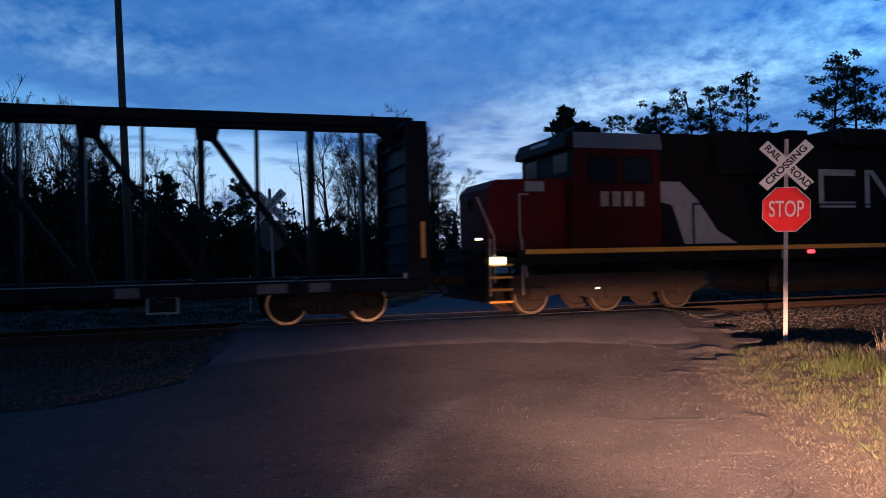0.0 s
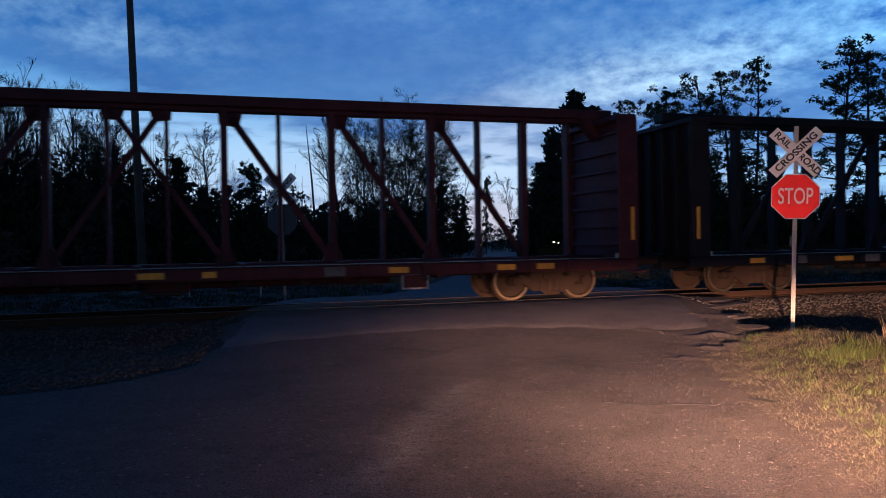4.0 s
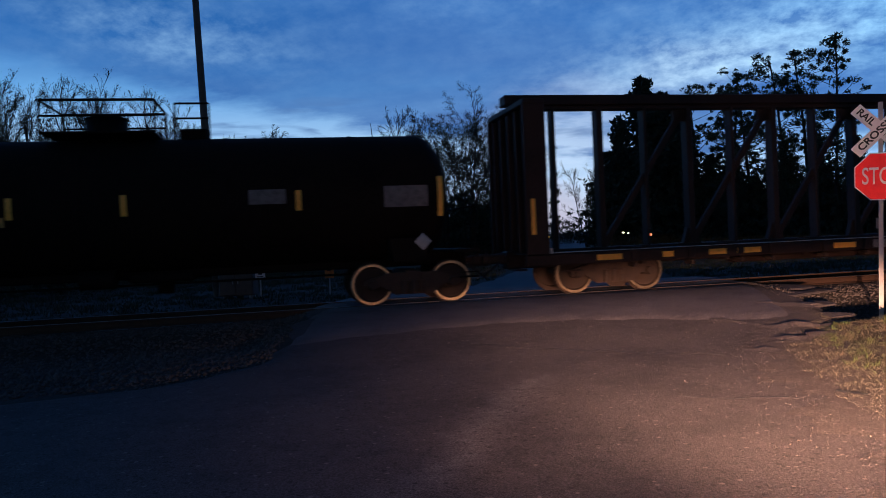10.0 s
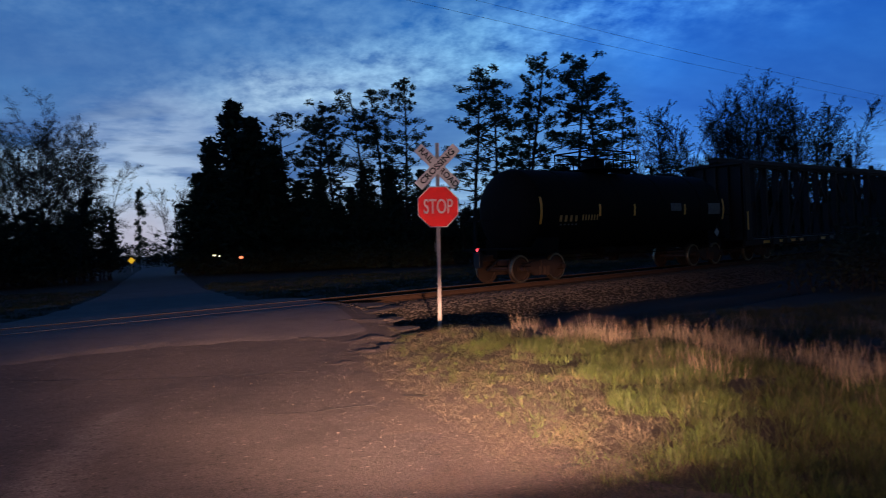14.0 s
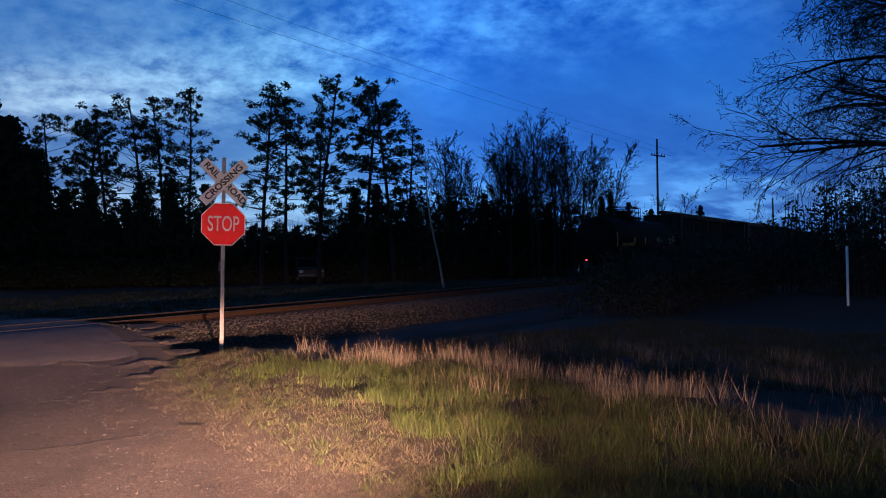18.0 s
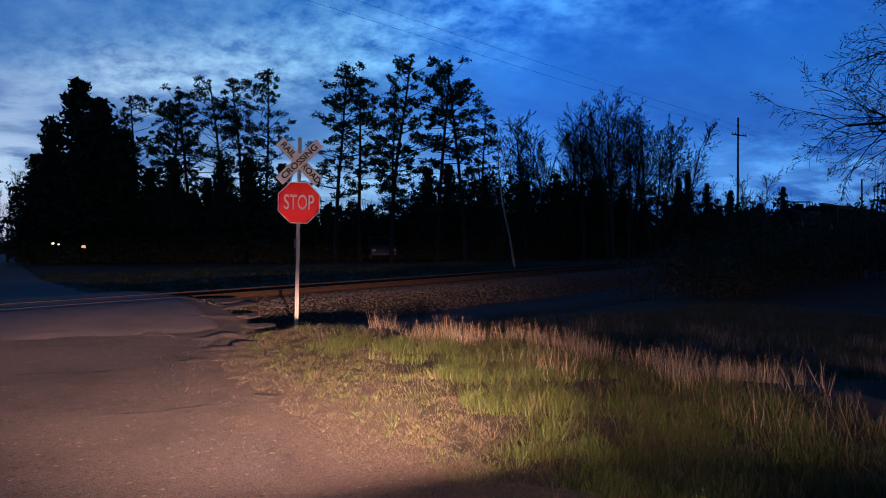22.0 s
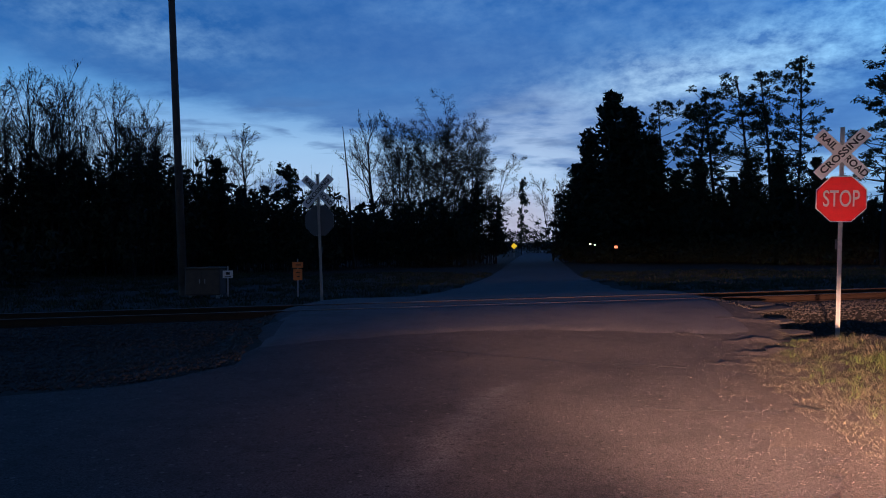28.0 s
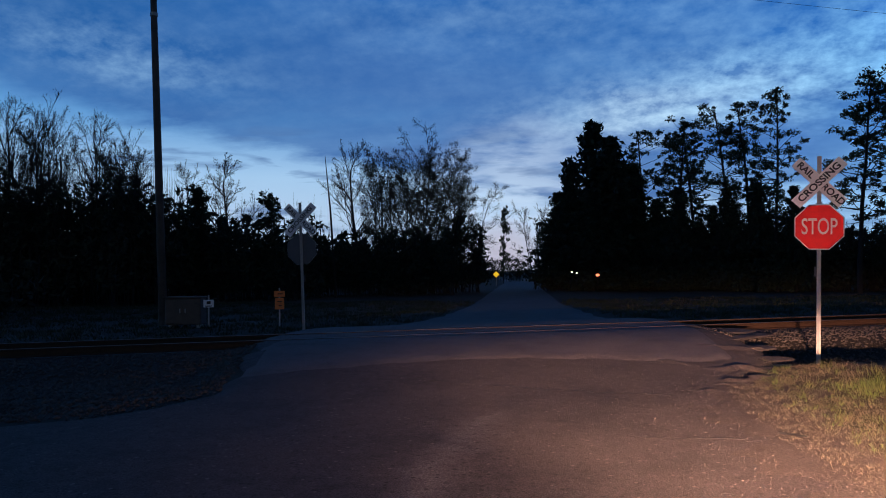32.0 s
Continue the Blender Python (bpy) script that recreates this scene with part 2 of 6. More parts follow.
# ---- materials ----
def material(name, color, rough=0.7, metal=0.0, vary=0.25, scale=6.0, bump=0.0, bscale=40.0, second=None, coord="Object", emit=None, island=0.0, grain=0.0, spec=0.5, gscale=130.0, pale_streak=0.0, pits=0.0):
    m = bpy.data.materials.new(name)
    m.use_nodes = True
    t = m.node_tree
    b = t.nodes["Principled BSDF"]
    b.inputs["Roughness"].default_value, b.inputs["Metallic"].default_value = rough, metal
    b.inputs["Specular IOR Level"].default_value = spec
    tc = t.nodes.new("ShaderNodeTexCoord")
    vec = tc.outputs[coord]
    n1 = noise_node(t, vec, scale, 5, 0.6)
    n2 = noise_node(t, vec, scale * 9, 3, 0.6)
    mix = fmath(t, "ADD", fmath(t, "MULTIPLY", n1, 0.65), fmath(t, "MULTIPLY", n2, 0.35))
    other = second or tuple(c * (1 - vary) for c in color)
    bright = tuple(min(1, c * (1 + vary * 0.5)) for c in color)
    col = ramp(t, mix, [(0.36, other), (0.5, color), (0.64, bright)])
    # a ragged paler streak slanting along the near road
    if pale_streak:
        sp = t.nodes.new("ShaderNodeSeparateXYZ")
        t.links.new(vec, sp.inputs[0])
        across = fmath(t, "ADD", fmath(t, "MULTIPLY", fmath(t, "ADD", sp.outputs[0], 0.4), 0.964), fmath(t, "MULTIPLY", fmath(t, "SUBTRACT", sp.outputs[1], 5.2), -0.264))
        across = fmath(t, "ABSOLUTE", fmath(t, "ADD", across, fmath(t, "MULTIPLY", fmath(t, "SUBTRACT", noise_node(t, vec, 0.9, 4, 0.6), 0.5), 0.9)))
        ends = fmath(t, "MULTIPLY", fmath(t, "SUBTRACT", sp.outputs[1], 4.8, clamp=True), fmath(t, "SUBTRACT", 10.0, sp.outputs[1], clamp=True))
        worn = fmath(t, "MULTIPLY", fmath(t, "SUBTRACT", 1.0, fmath(t, "DIVIDE", across, 0.34), clamp=True), ends)
        worn = fmath(t, "MULTIPLY", worn, fmath(t, "MULTIPLY", n2, 1.5), clamp=True)
        col = mixc(t, fmath(t, "MULTIPLY", worn, pale_streak), col, (0.26, 0.245, 0.24))
    if island:
        geo = t.nodes.new("ShaderNodeNewGeometry")
        col = mixc(t, 1.0, col, ramp(t, geo.outputs["Random Per Island"], [(0.0, (1 - island,) * 3), (0.5, (1, 1, 1)), (1.0, (1 + island, 1 + island * 0.9, 1 + island * 0.6))]), "MULTIPLY")
    if grain:
        g = noise_node(t, vec, gscale, 3, 0.75)
        col = mixc(t, 1.0, col, ramp(t, g, [(0.36, (1 - grain,) * 3), (0.5, (1, 1, 1)), (0.66, (1 + 1.6 * grain,) * 3)]), "MULTIPLY")
    hollow = None
    if pits:
        # lost stones leave dark pits, some pale stones lie bare
        vo = t.nodes.new("ShaderNodeTexVoronoi")
        vo.inputs["Scale"].default_value = 14.0
        t.links.new(vec, vo.inputs["Vector"])
        pick = t.nodes.new("ShaderNodeSeparateXYZ")
        t.links.new(vo.outputs["Color"], pick.inputs[0])
        size = fmath(t, "MULTIPLY", pick.outputs[0], 0.34)
        hollow = fmath(t, "MULTIPLY", fmath(t, "LESS_THAN", vo.outputs["Distance"], size), fmath(t, "GREATER_THAN", pick.outputs[1], 0.35))
        bare = fmath(t, "MULTIPLY", fmath(t, "LESS_THAN", vo.outputs["Distance"], 0.26), fmath(t, "LESS_THAN", pick.outputs[1], 0.10))
        col = mixc(t, fmath(t, "MULTIPLY", hollow, pits), col, (0.012, 0.010, 0.010))
        col = mixc(t, fmath(t, "MULTIPLY", bare, pits), col, (0.20, 0.17, 0.15))
    t.links.new(col, b.inputs["Base Color"])
    t.links.new(fmath(t, "MULTIPLY_ADD", n1, 0.3, max(0.02, rough - 0.15), clamp=True), b.inputs["Roughness"])
    if bump:
        bp = t.nodes.new("ShaderNodeBump")
        bp.inputs["Strength"].default_value = bump
        bp.inputs["Distance"].default_value = 0.02
        height = noise_node(t, vec, bscale, 4, 0.65)
        if pits:
            height = fmath(t, "SUBTRACT", height, fmath(t, "MULTIPLY", hollow, 0.5))
        t.links.new(height, bp.inputs["Height"])
        t.links.new(bp.outputs[0], b.inputs["Normal"])
    if emit:
        b.inputs["Emission Color"].default_value = (*emit[0], 1)
        b.inputs["Emission Strength"].default_value = emit[1]
    return m


M = dict(
    asphalt=material("worn_asphalt", (0.060, 0.052, 0.050), 0.9, vary=0.45, scale=0.7, bump=1.0, bscale=42, coord="Object", grain=0.6, gscale=60.0, pale_streak=0.34, pits=0.75),
    chip=material("pale_chip_seal", (0.12, 0.117, 0.118), 0.9, vary=0.3, scale=0.6, bump=0.6, bscale=70, grain=0.3),
    turf=material("dark_far_turf", (0.030, 0.042, 0.017), 0.9, vary=0.4, scale=0.7, island=0.4),
    patch=material("newer_asphalt", (0.108, 0.098, 0.099), 0.85, vary=0.35, scale=1.5, bump=0.8, bscale=70, grain=0.4),
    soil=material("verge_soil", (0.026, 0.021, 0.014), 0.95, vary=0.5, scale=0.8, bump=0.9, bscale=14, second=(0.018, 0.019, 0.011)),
    ballast=material("ballast_stone", (0.085, 0.074, 0.066), 0.9, vary=0.6, scale=5, bump=1.0, bscale=12),
    rail=material("rusty_rail", (0.055, 0.028, 0.015), 0.8, 0.2, vary=0.4, scale=8, bump=0.3),
    railtop=material("polished_rail_head", (0.16, 0.15, 0.15), 0.55, 0.7, vary=0.1),
    tie=material("creosoted_tie", (0.05, 0.04, 0.032), 0.9, vary=0.4, scale=5, bump=0.6),
    galv=material("galvanised_post", (0.42, 0.40, 0.38), 0.6, 0.3, vary=0.2, scale=12, bump=0.15),
    white=material("white_sheeting", (0.80, 0.77, 0.76), 0.42, 0.15, vary=0.1, scale=4),
    red=material("red_sheeting", (0.75, 0.012, 0.018), 0.42, 0.5, vary=0.15, scale=4),
    black=material("black_paint", (0.012, 0.012, 0.013), 0.5, vary=0.3),
    signback=material("bare_aluminium", (0.10, 0.105, 0.115), 0.6, 0.3, vary=0.15, scale=5),
    orange=material("orange_sheeting", (0.98, 0.24, 0.05), 0.5, 0.0, vary=0.2, scale=9),
    yellow=material("yellow_reflector", (0.98, 0.44, 0.05), 0.45, 0.0, vary=0.2, scale=9),
    wood=material("weathered_pole", (0.11, 0.085, 0.07), 0.9, vary=0.35, scale=3, bump=0.5, bscale=25),
    bark=material("bark", (0.020, 0.017, 0.015), 0.95, vary=0.4, scale=4, bump=0.6, bscale=20),
    birch=material("pale_bark", (0.22, 0.20, 0.18), 0.9, vary=0.4, scale=5, bump=0.4),
    needle=material("pine_needles", (0.030, 0.048, 0.022), 0.85, vary=0.5, scale=1.2, island=0.4),
    spruce=material("spruce_needles", (0.018, 0.030, 0.016), 0.85, vary=0.5, scale=1.2, island=0.4),
    bud=material("budding_leaves", (0.022, 0.023, 0.012), 0.85, vary=0.4, scale=1.5, island=0.4),
    shrub=material("shrub_leaves", (0.026, 0.031, 0.016), 0.9, vary=0.5, scale=1.0, island=0.4),
    grass=material("green_grass", (0.040, 0.066, 0.011), 0.7, vary=0.5, scale=2.3, second=(0.052, 0.052, 0.018), island=0.75),
    weed=material("dull_weedy_grass", (0.034, 0.042, 0.014), 0.8, vary=0.5, scale=1.3, second=(0.07, 0.06, 0.028), island=0.6),
    paleturf=material("pale_far_grass", (0.075, 0.07, 0.045), 0.9, vary=0.5, scale=0.7, island=0.5),
    straw=material("dead_grass", (0.088, 0.080, 0.053), 0.85, vary=0.4, scale=1.7, island=0.55),
    paledry=material("bleached_grass_stems", (0.19, 0.158, 0.118), 0.85, vary=0.4, scale=1.7, island=0.55),
    carblack=material("black_car_paint", (0.018, 0.017, 0.018), 0.55, vary=0.4, scale=1.5, bump=0.1, spec=0.10),
    carblue=material("blue_black_car_paint", (0.015, 0.016, 0.021), 0.55, vary=0.4, scale=1.5, bump=0.1, spec=0.10),
    maroon=material("maroon_car_paint", (0.090, 0.028, 0.033), 0.6, vary=0.4, scale=1.3, bump=0.1, spec=0.18),
    brown=material("brown_car_paint", (0.030, 0.018, 0.015), 0.6, vary=0.4, scale=1.3, bump=0.1, spec=0.18),
    tank=material("black_tank_paint", (0.013, 0.009, 0.007), 0.75, vary=0.4, scale=1.0, bump=0.05, spec=0.08),
    steel=material("brown_truck_casting", (0.050, 0.029, 0.019), 0.8, 0.1, vary=0.4, scale=6, bump=0.3),
    gravel=material("shoulder_gravel", (0.068, 0.057, 0.050), 0.95, vary=0.5, scale=4, bump=1.0, bscale=45, second=(0.06, 0.047, 0.040), grain=0.5, gscale=60.0, pits=0.6),
    wheel=material("dusty_wheel", (0.038, 0.022, 0.014), 0.8, 0.1, vary=0.4, scale=6, bump=0.2),
    tread=material("worn_wheel_rim", (0.44, 0.33, 0.20), 0.45, 1.0, vary=0.3),
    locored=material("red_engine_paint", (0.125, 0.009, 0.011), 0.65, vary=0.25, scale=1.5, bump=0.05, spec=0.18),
    locodark=material("darker_engine_red", (0.065, 0.007, 0.008), 0.7, vary=0.3, scale=1.5, bump=0.05, spec=0.15),
    locoblack=material("black_engine_paint", (0.014, 0.012, 0.012), 0.6, vary=0.3, scale=1.5, spec=0.08),
    locogrey=material("grey_cab_roof", (0.16, 0.19, 0.24), 0.6, vary=0.2),
    glass=material("dark_glass", (0.01, 0.012, 0.016), 0.15, vary=0.1, spec=0.2),
    greywhite=material("dull_white_paint", (0.40, 0.40, 0.40), 0.6, vary=0.2),
    stencil=material("worn_stencil_paint", (0.16, 0.145, 0.14), 0.7, vary=0.5, scale=9),
    mark=material("dull_stencil_letters", (0.42, 0.33, 0.27), 0.6, vary=0.4, scale=9),
    yellowmark=material("worn_yellow_letters", (0.62, 0.33, 0.09), 0.6, vary=0.4, scale=9),
    box=material("tan_cabinet_paint", (0.10, 0.072, 0.055), 0.7, vary=0.3, scale=4),
    lampglow=material("lit_lamp", (1, 0.9, 0.7), 0.4, emit=((1.0, 0.86, 0.42), 3.5)),
    redglow=material("red_marker_lamp", (0.8, 0.03, 0.03), 0.4, emit=((1.0, 0.05, 0.07), 3.0)),
    houselamp=material("lit_house_lamp", (1, 0.9, 0.7), 0.4, emit=((1.0, 0.85, 0.5), 2.5)),
    orangelamp=material("lit_orange_lamp", (1, 0.4, 0.2), 0.4, emit=((1.0, 0.22, 0.09), 2.2)),
    # emission here stands in for headlight that the far sign throws back
    diamond=material("glowing_sign_yellow", (0.95, 0.68, 0.03), 0.4, vary=0.1, emit=((1.0, 0.55, 0.02), 0.8)),
    truckpaint=material("pickup_paint", (0.03, 0.032, 0.036), 0.35, vary=0.2),
)


# ---- mesh builder ----
class Build:
    def __init__(self):
        self.v, self.f = [], []

    def add(self, verts, faces, m=None):
        k = len(self.v)
        self.v += [tuple(m @ Vector(p)) for p in verts] if m is not None else [tuple(p) for p in verts]
        self.f += [tuple(i + k for i in q) for q in faces]
        return self

    def box(self, c, s, b=0.0, m=None):
        x, y, z = (a / 2 for a in s)
        b = min(b, x * 0.9, y * 0.9, z * 0.9)
        if b <= 0:
            vs = [(i * x, j * y, k * z) for i in (-1, 1) for j in (-1, 1) for k in (-1, 1)]
            fs = [(0, 1, 3, 2), (4, 6, 7, 5), (0, 4, 5, 1), (2, 3, 7, 6), (0, 2, 6, 4), (1, 5, 7, 3)]
        else:
            vs, ix = [], {}
            for i in (-1, 1):
                for j in (-1, 1):
                    for k in (-1, 1):
                        for a, p in enumerate(((x, y - b, z - b), (x - b, y, z - b), (x - b, y - b, z))):
                            ix[i, j, k, a] = len(vs)
                            vs.append((i * p[0], j * p[1], k * p[2]))
            fs = []
            for i in (-1, 1):
                fs.append([ix[i, -1, -1, 0], ix[i, 1, -1, 0], ix[i, 1, 1, 0], ix[i, -1, 1, 0]][::i])
                fs.append([ix[-1, i, -1, 1], ix[-1, i, 1, 1], ix[1, i, 1, 1], ix[1, i, -1, 1]][::i])
                fs.append([ix[-1, -1, i, 2], ix[1, -1, i, 2], ix[1, 1, i, 2], ix[-1, 1, i, 2]][::i])
                for j in (-1, 1):
                    w = i * j
                    fs.append([ix[i, j, -1, 0], ix[i, j, -1, 1], ix[i, j, 1, 1], ix[i, j, 1, 0]][::w])
                    fs.append([ix[i, -1, j, 0], ix[i, 1, j, 0], ix[i, 1, j, 2], ix[i, -1, j, 2]][::w])
                    fs.append([ix[-1, i, j, 1], ix[-1, i, j, 2], ix[1, i, j, 2], ix[1, i, j, 1]][::w])
                    for k in (-1, 1):
                        fs.append([ix[i, j, k, 0], ix[i, j, k, 1], ix[i, j, k, 2]][::w * k])
        mm = Matrix.Translation(c) if m is None else m @ Matrix.Translation(c)
        return self.add(vs, fs, mm)

    def bar(self, a, b, w, h=None):
        """A rectangular bar from a to b, w wide and h high."""
        a, b = Vector(a), Vector(b)
        h = h or w
        q = (b - a).to_track_quat("Z", "Y").to_matrix().to_4x4()
        return self.box((0, 0, 0), (w, h, (b - a).length), min(w, h) * 0.15, Matrix.Translation((a + b) / 2) @ q)

    def tube(self, a, b, r0, r1=None, n=8, caps=True):
        a, b = Vector(a), Vector(b)
        r1 = r0 if r1 is None else r1
        d = (b - a).normalized()
        s = d.orthogonal().normalized()
        t = d.cross(s)
        ring = [s * math.cos(2 * math.pi * i / n) + t * math.sin(2 * math.pi * i / n) for i in range(n)]
        vs = [a + r * r0 for r in ring] + [b + r * r1 for r in ring]
        fs = [(i, (i + 1) % n, n + (i + 1) % n, n + i) for i in range(n)]
        if caps:
            fs += [tuple(range(n))[::-1], tuple(range(n, 2 * n))]
        return self.add(vs, fs)

    def ribbon(self, a, b, r0, r1):
        """A hair-thin twig: one face, broadest where it leaves its branch."""
        s = (b - a).cross(Vector((random.uniform(-1, 1), random.uniform(-1, 1), random.uniform(-1, 1)))).normalized()
        return self.add([a - s * r0, a + s * r0, b + s * r1, b - s * r1], [(0, 1, 2, 3)])

    def lathe(self, prof, m=None, n=28, caps=True):
        """prof: (radius, along x) pairs, turned about x."""
        vs, fs = [], []
        for r, x in prof:
            for i in range(n):
                a = 2 * math.pi * i / n
                vs.append((x, r * math.cos(a), r * math.sin(a)))
        for k in range(len(prof) - 1):
            for i in range(n):
                j = (i + 1) % n
                fs.append((k * n + i, k * n + j, (k + 1) * n + j, (k + 1) * n + i))
        if caps:
            fs += [tuple(range(n))[::-1], tuple(range((len(prof) - 1) * n, len(prof) * n))]
        return self.add(vs, fs, m)

    def prism(self, pts, y0, y1, m=None):
        """A polygon in x, z, pushed from y0 to y1."""
        n = len(pts)
        vs = [(x, y0, z) for x, z in pts] + [(x, y1, z) for x, z in pts]
        fs = [tuple(range(n)), tuple(range(n, 2 * n))[::-1]] + [(i, n + i, n + (i + 1) % n, (i + 1) % n) for i in range(n)]
        return self.add(vs, fs, m)

    def mesh(self, name, mat, smooth=False):
        me = bpy.data.meshes.new(name)
        me.from_pydata(self.v, [], self.f)
        me.materials.append(mat)
        if smooth:
            me.shade_smooth()
        me.update()
        return me


def raw_mesh(name, verts, faces, mat):
    me = bpy.data.meshes.new(name)
    verts, faces = np.asarray(verts, dtype=np.float32), np.asarray(faces, dtype=np.int32)
    k = faces.shape[1]
    me.vertices.add(len(verts))
    me.vertices.foreach_set("co", verts.ravel())
    me.loops.add(faces.size)
    me.loops.foreach_set("vertex_index", faces.ravel())
    me.polygons.add(len(faces))
    me.polygons.foreach_set("loop_start", np.arange(0, faces.size, k, dtype=np.int32))
    me.materials.append(mat)
    me.update(calc_edges=True)
    return me


def part(name, built, mat, parent, label="", smooth=False):
    me = built if isinstance(built, bpy.types.Mesh) else built.mesh(name, mat, smooth)
    ob = new(name, me)
    ob.parent = parent
    return tagged(ob, label)


def thing(name, label, category, group="", kind=""):
    return tagged(new(name), label, category, group, kind)


def lettering(name, body, size, parent, mat, m, label="", wide=1.0, bold=0.0):
    cu = bpy.data.curves.new(name, "FONT")
    cu.body, cu.size, cu.extrude, cu.offset = body, size, 0.002, bold
    cu.align_x, cu.align_y = "CENTER", "CENTER"
    tmp = bpy.data.objects.new(name, cu)
    me = bpy.data.meshes.new_from_object(tmp)
    bpy.data.objects.remove(tmp)
    me.transform(Matrix.Diagonal((wide, 1, 1, 1)))
    me.materials.clear()
    me.materials.append(mat)
    ob = part(name, me, mat, parent, label)
    ob.matrix_basis = m
    return ob


# ---- ground, road and track ----
LEFT = [un(*p) for p in ((-40, -24), (-40, -6), (-16, 4.2), (-8, 7.4), (-4.5, 9.3), (-3.1, 11.0), (-3.6, 14.6), (-4.2, 17.8), (-3.6, 21.5), (-2.0, 24.5), (-0.4, 30.2), (1.2, 42), (6.7, 111), (9.5, 170))]
RIGHT = [un(*p) for p in ((3.0, -35), (2.9, -5), (2.9, 3.0), (3.0, 4.3), (3.4, 6.4), (3.8, 9.9), (4.4, 12.2), (5.6, 13.9), (6.05, 16.9), (6.35, 20.6), (6.1, 23), (5.5, 27), (5.6, 40), (11.1, 111), (15.5, 170))]


def edges(n):
    return (np.interp(n, [p[1] for p in LEFT], [p[0] for p in LEFT]), np.interp(n, [p[1] for p in RIGHT], [p[0] for p in RIGHT]))


def smooth(a, b, x):
    k = np.clip((x - a) / (b - a), 0, 1)
    return k * k * (3 - 2 * k)


def road_z(n):
    a = np.abs(n)
    return 0.205 - 0.30 * smooth(1.8, 8.0, a)


def crest_u(n):
    """The line along which the near verge breaks off towards the track."""
    return np.interp(n, [-26, -17, -15.8, -15, -13.8, -11.8, -10, -6], [8.0, 8.6, 9.0, 9.2, 10.0, 10.6, 10.2, 9.9])


def ground_z(x, y):
    u, n = x * DX + y * DY, -x * DY + y * DX - C0
    a = np.abs(n)
    z = 0.02 - 0.22 * smooth(1.7, 3.6, a) + 0.10 * smooth(4.0, 6.0, a)
    z = z + 0.05 * np.sin(x * 0.7 + 1.3 * np.sin(y * 0.31)) * np.sin(y * 0.53 + 0.4) * smooth(2.5, 5, a)
    near = smooth(8.5, 10.2, u) * (n < 0)
    z = z + near * (0.08 * smooth(6.6, 7.6, a) * (1 - smooth(8.0, 11.0, a)) - 0.36 * smooth(2.6, 3.8, a) * (1 - smooth(6.2, 7.2, a)))
    z = z + 1.2 * smooth(60, 400, np.hypot(x, y))
    # the verge's crest and the hollow behind it
    c = u - crest_u(n)
    z = z + smooth(6.0, 7.0, -n) * (1 - smooth(22, 26, -n)) * (0.08 * smooth(-1.8, -0.2, c) * (1 - smooth(0.3, 1.2, c)) - 0.46 * smooth(0.5, 3.0, c) * (1 - smooth(26, 34, u)))
    l, r = edges(n)
    out = np.maximum(l - u, u - r)
    # humps and hollows of the near verge
    hump = np.sin(x * 2.6 + 1.7 * np.sin(y * 0.9)) * np.sin(y * 2.1 + 0.5 * x) + 0.5 * np.sin(x * 4.7 - y * 3.3)
    z = z + 0.055 * hump * smooth(1.4, 2.6, u - r) * (1 - smooth(9, 13, u - r)) * smooth(5.6, 6.6, -n) * (1 - smooth(16, 20, -n))
    return np.where(out < 0.9, road_z(n) - 0.07 + (z - road_z(n) + 0.07) * smooth(-0.1, 0.9, out), z)


def verge_z(x, y):
    """The ground with the gravel shoulder on it."""
    u, n = x * DX + y * DY, -x * DY + y * DX - C0
    o, zg = u - edges(n)[1], ground_z(x, y)
    f = smooth(0.05, 1.2, o)
    return np.where((o > -0.2) & (o < 1.2) & (n > -30) & (n < -1.9), (road_z(n) + 0.004) * (1 - f) + (zg + 0.012) * f, zg)


def grid_mesh(name, xs, ys, zf, mat):
    X, Y = np.meshgrid(xs, ys)
    v = np.stack([X.ravel(), Y.ravel(), zf(X, Y).ravel()], 1)
    i = np.arange(len(xs) - 1)[None, :] + np.arange(len(ys) - 1)[:, None] * len(xs)
    i = i.ravel()
    me = raw_mesh(name, v, np.stack([i, i + 1, i + 1 + len(xs), i + len(xs)], 1), mat)
    me.shade_smooth()
    return me


def line_steps(lo, hi, step, far):
    side = np.geomspace(step * 2, far, 24)
    return np.concatenate([(lo - side)[::-1], np.arange(lo, hi + step / 2, step), hi + side])


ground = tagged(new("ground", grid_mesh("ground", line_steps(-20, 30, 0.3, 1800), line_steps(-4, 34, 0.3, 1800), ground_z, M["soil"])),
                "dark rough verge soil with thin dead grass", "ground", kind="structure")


def road_ribbon(name, n0, n1, step, mat, lift=0.0, cols=40):
    ns = np.linspace(n0, n1, max(2, int(abs(n1 - n0) / step) + 1))
    v = []
    for n in ns:
        l, r = edges(n)
        wob = 0.10 * math.sin(n * 2.3) + 0.07 * math.sin(n * 5.1 + 1)
        for k in range(cols + 1):
            u = (l + wob) + (r - wob * 0.7 - l - wob) * k / cols
            x, y = xy(u, n)
            v.append((x, y, road_z(n) + lift - (0.05 if k == 0 else 0.012 if k == cols else 0)))
    i = (np.arange(cols)[None, :] + np.arange(len(ns) - 1)[:, None] * (cols + 1)).ravel()
    me = raw_mesh(name, v, np.stack([i, i + 1, i + cols + 2, i + cols + 1], 1), mat)
    me.shade_smooth()
    return me


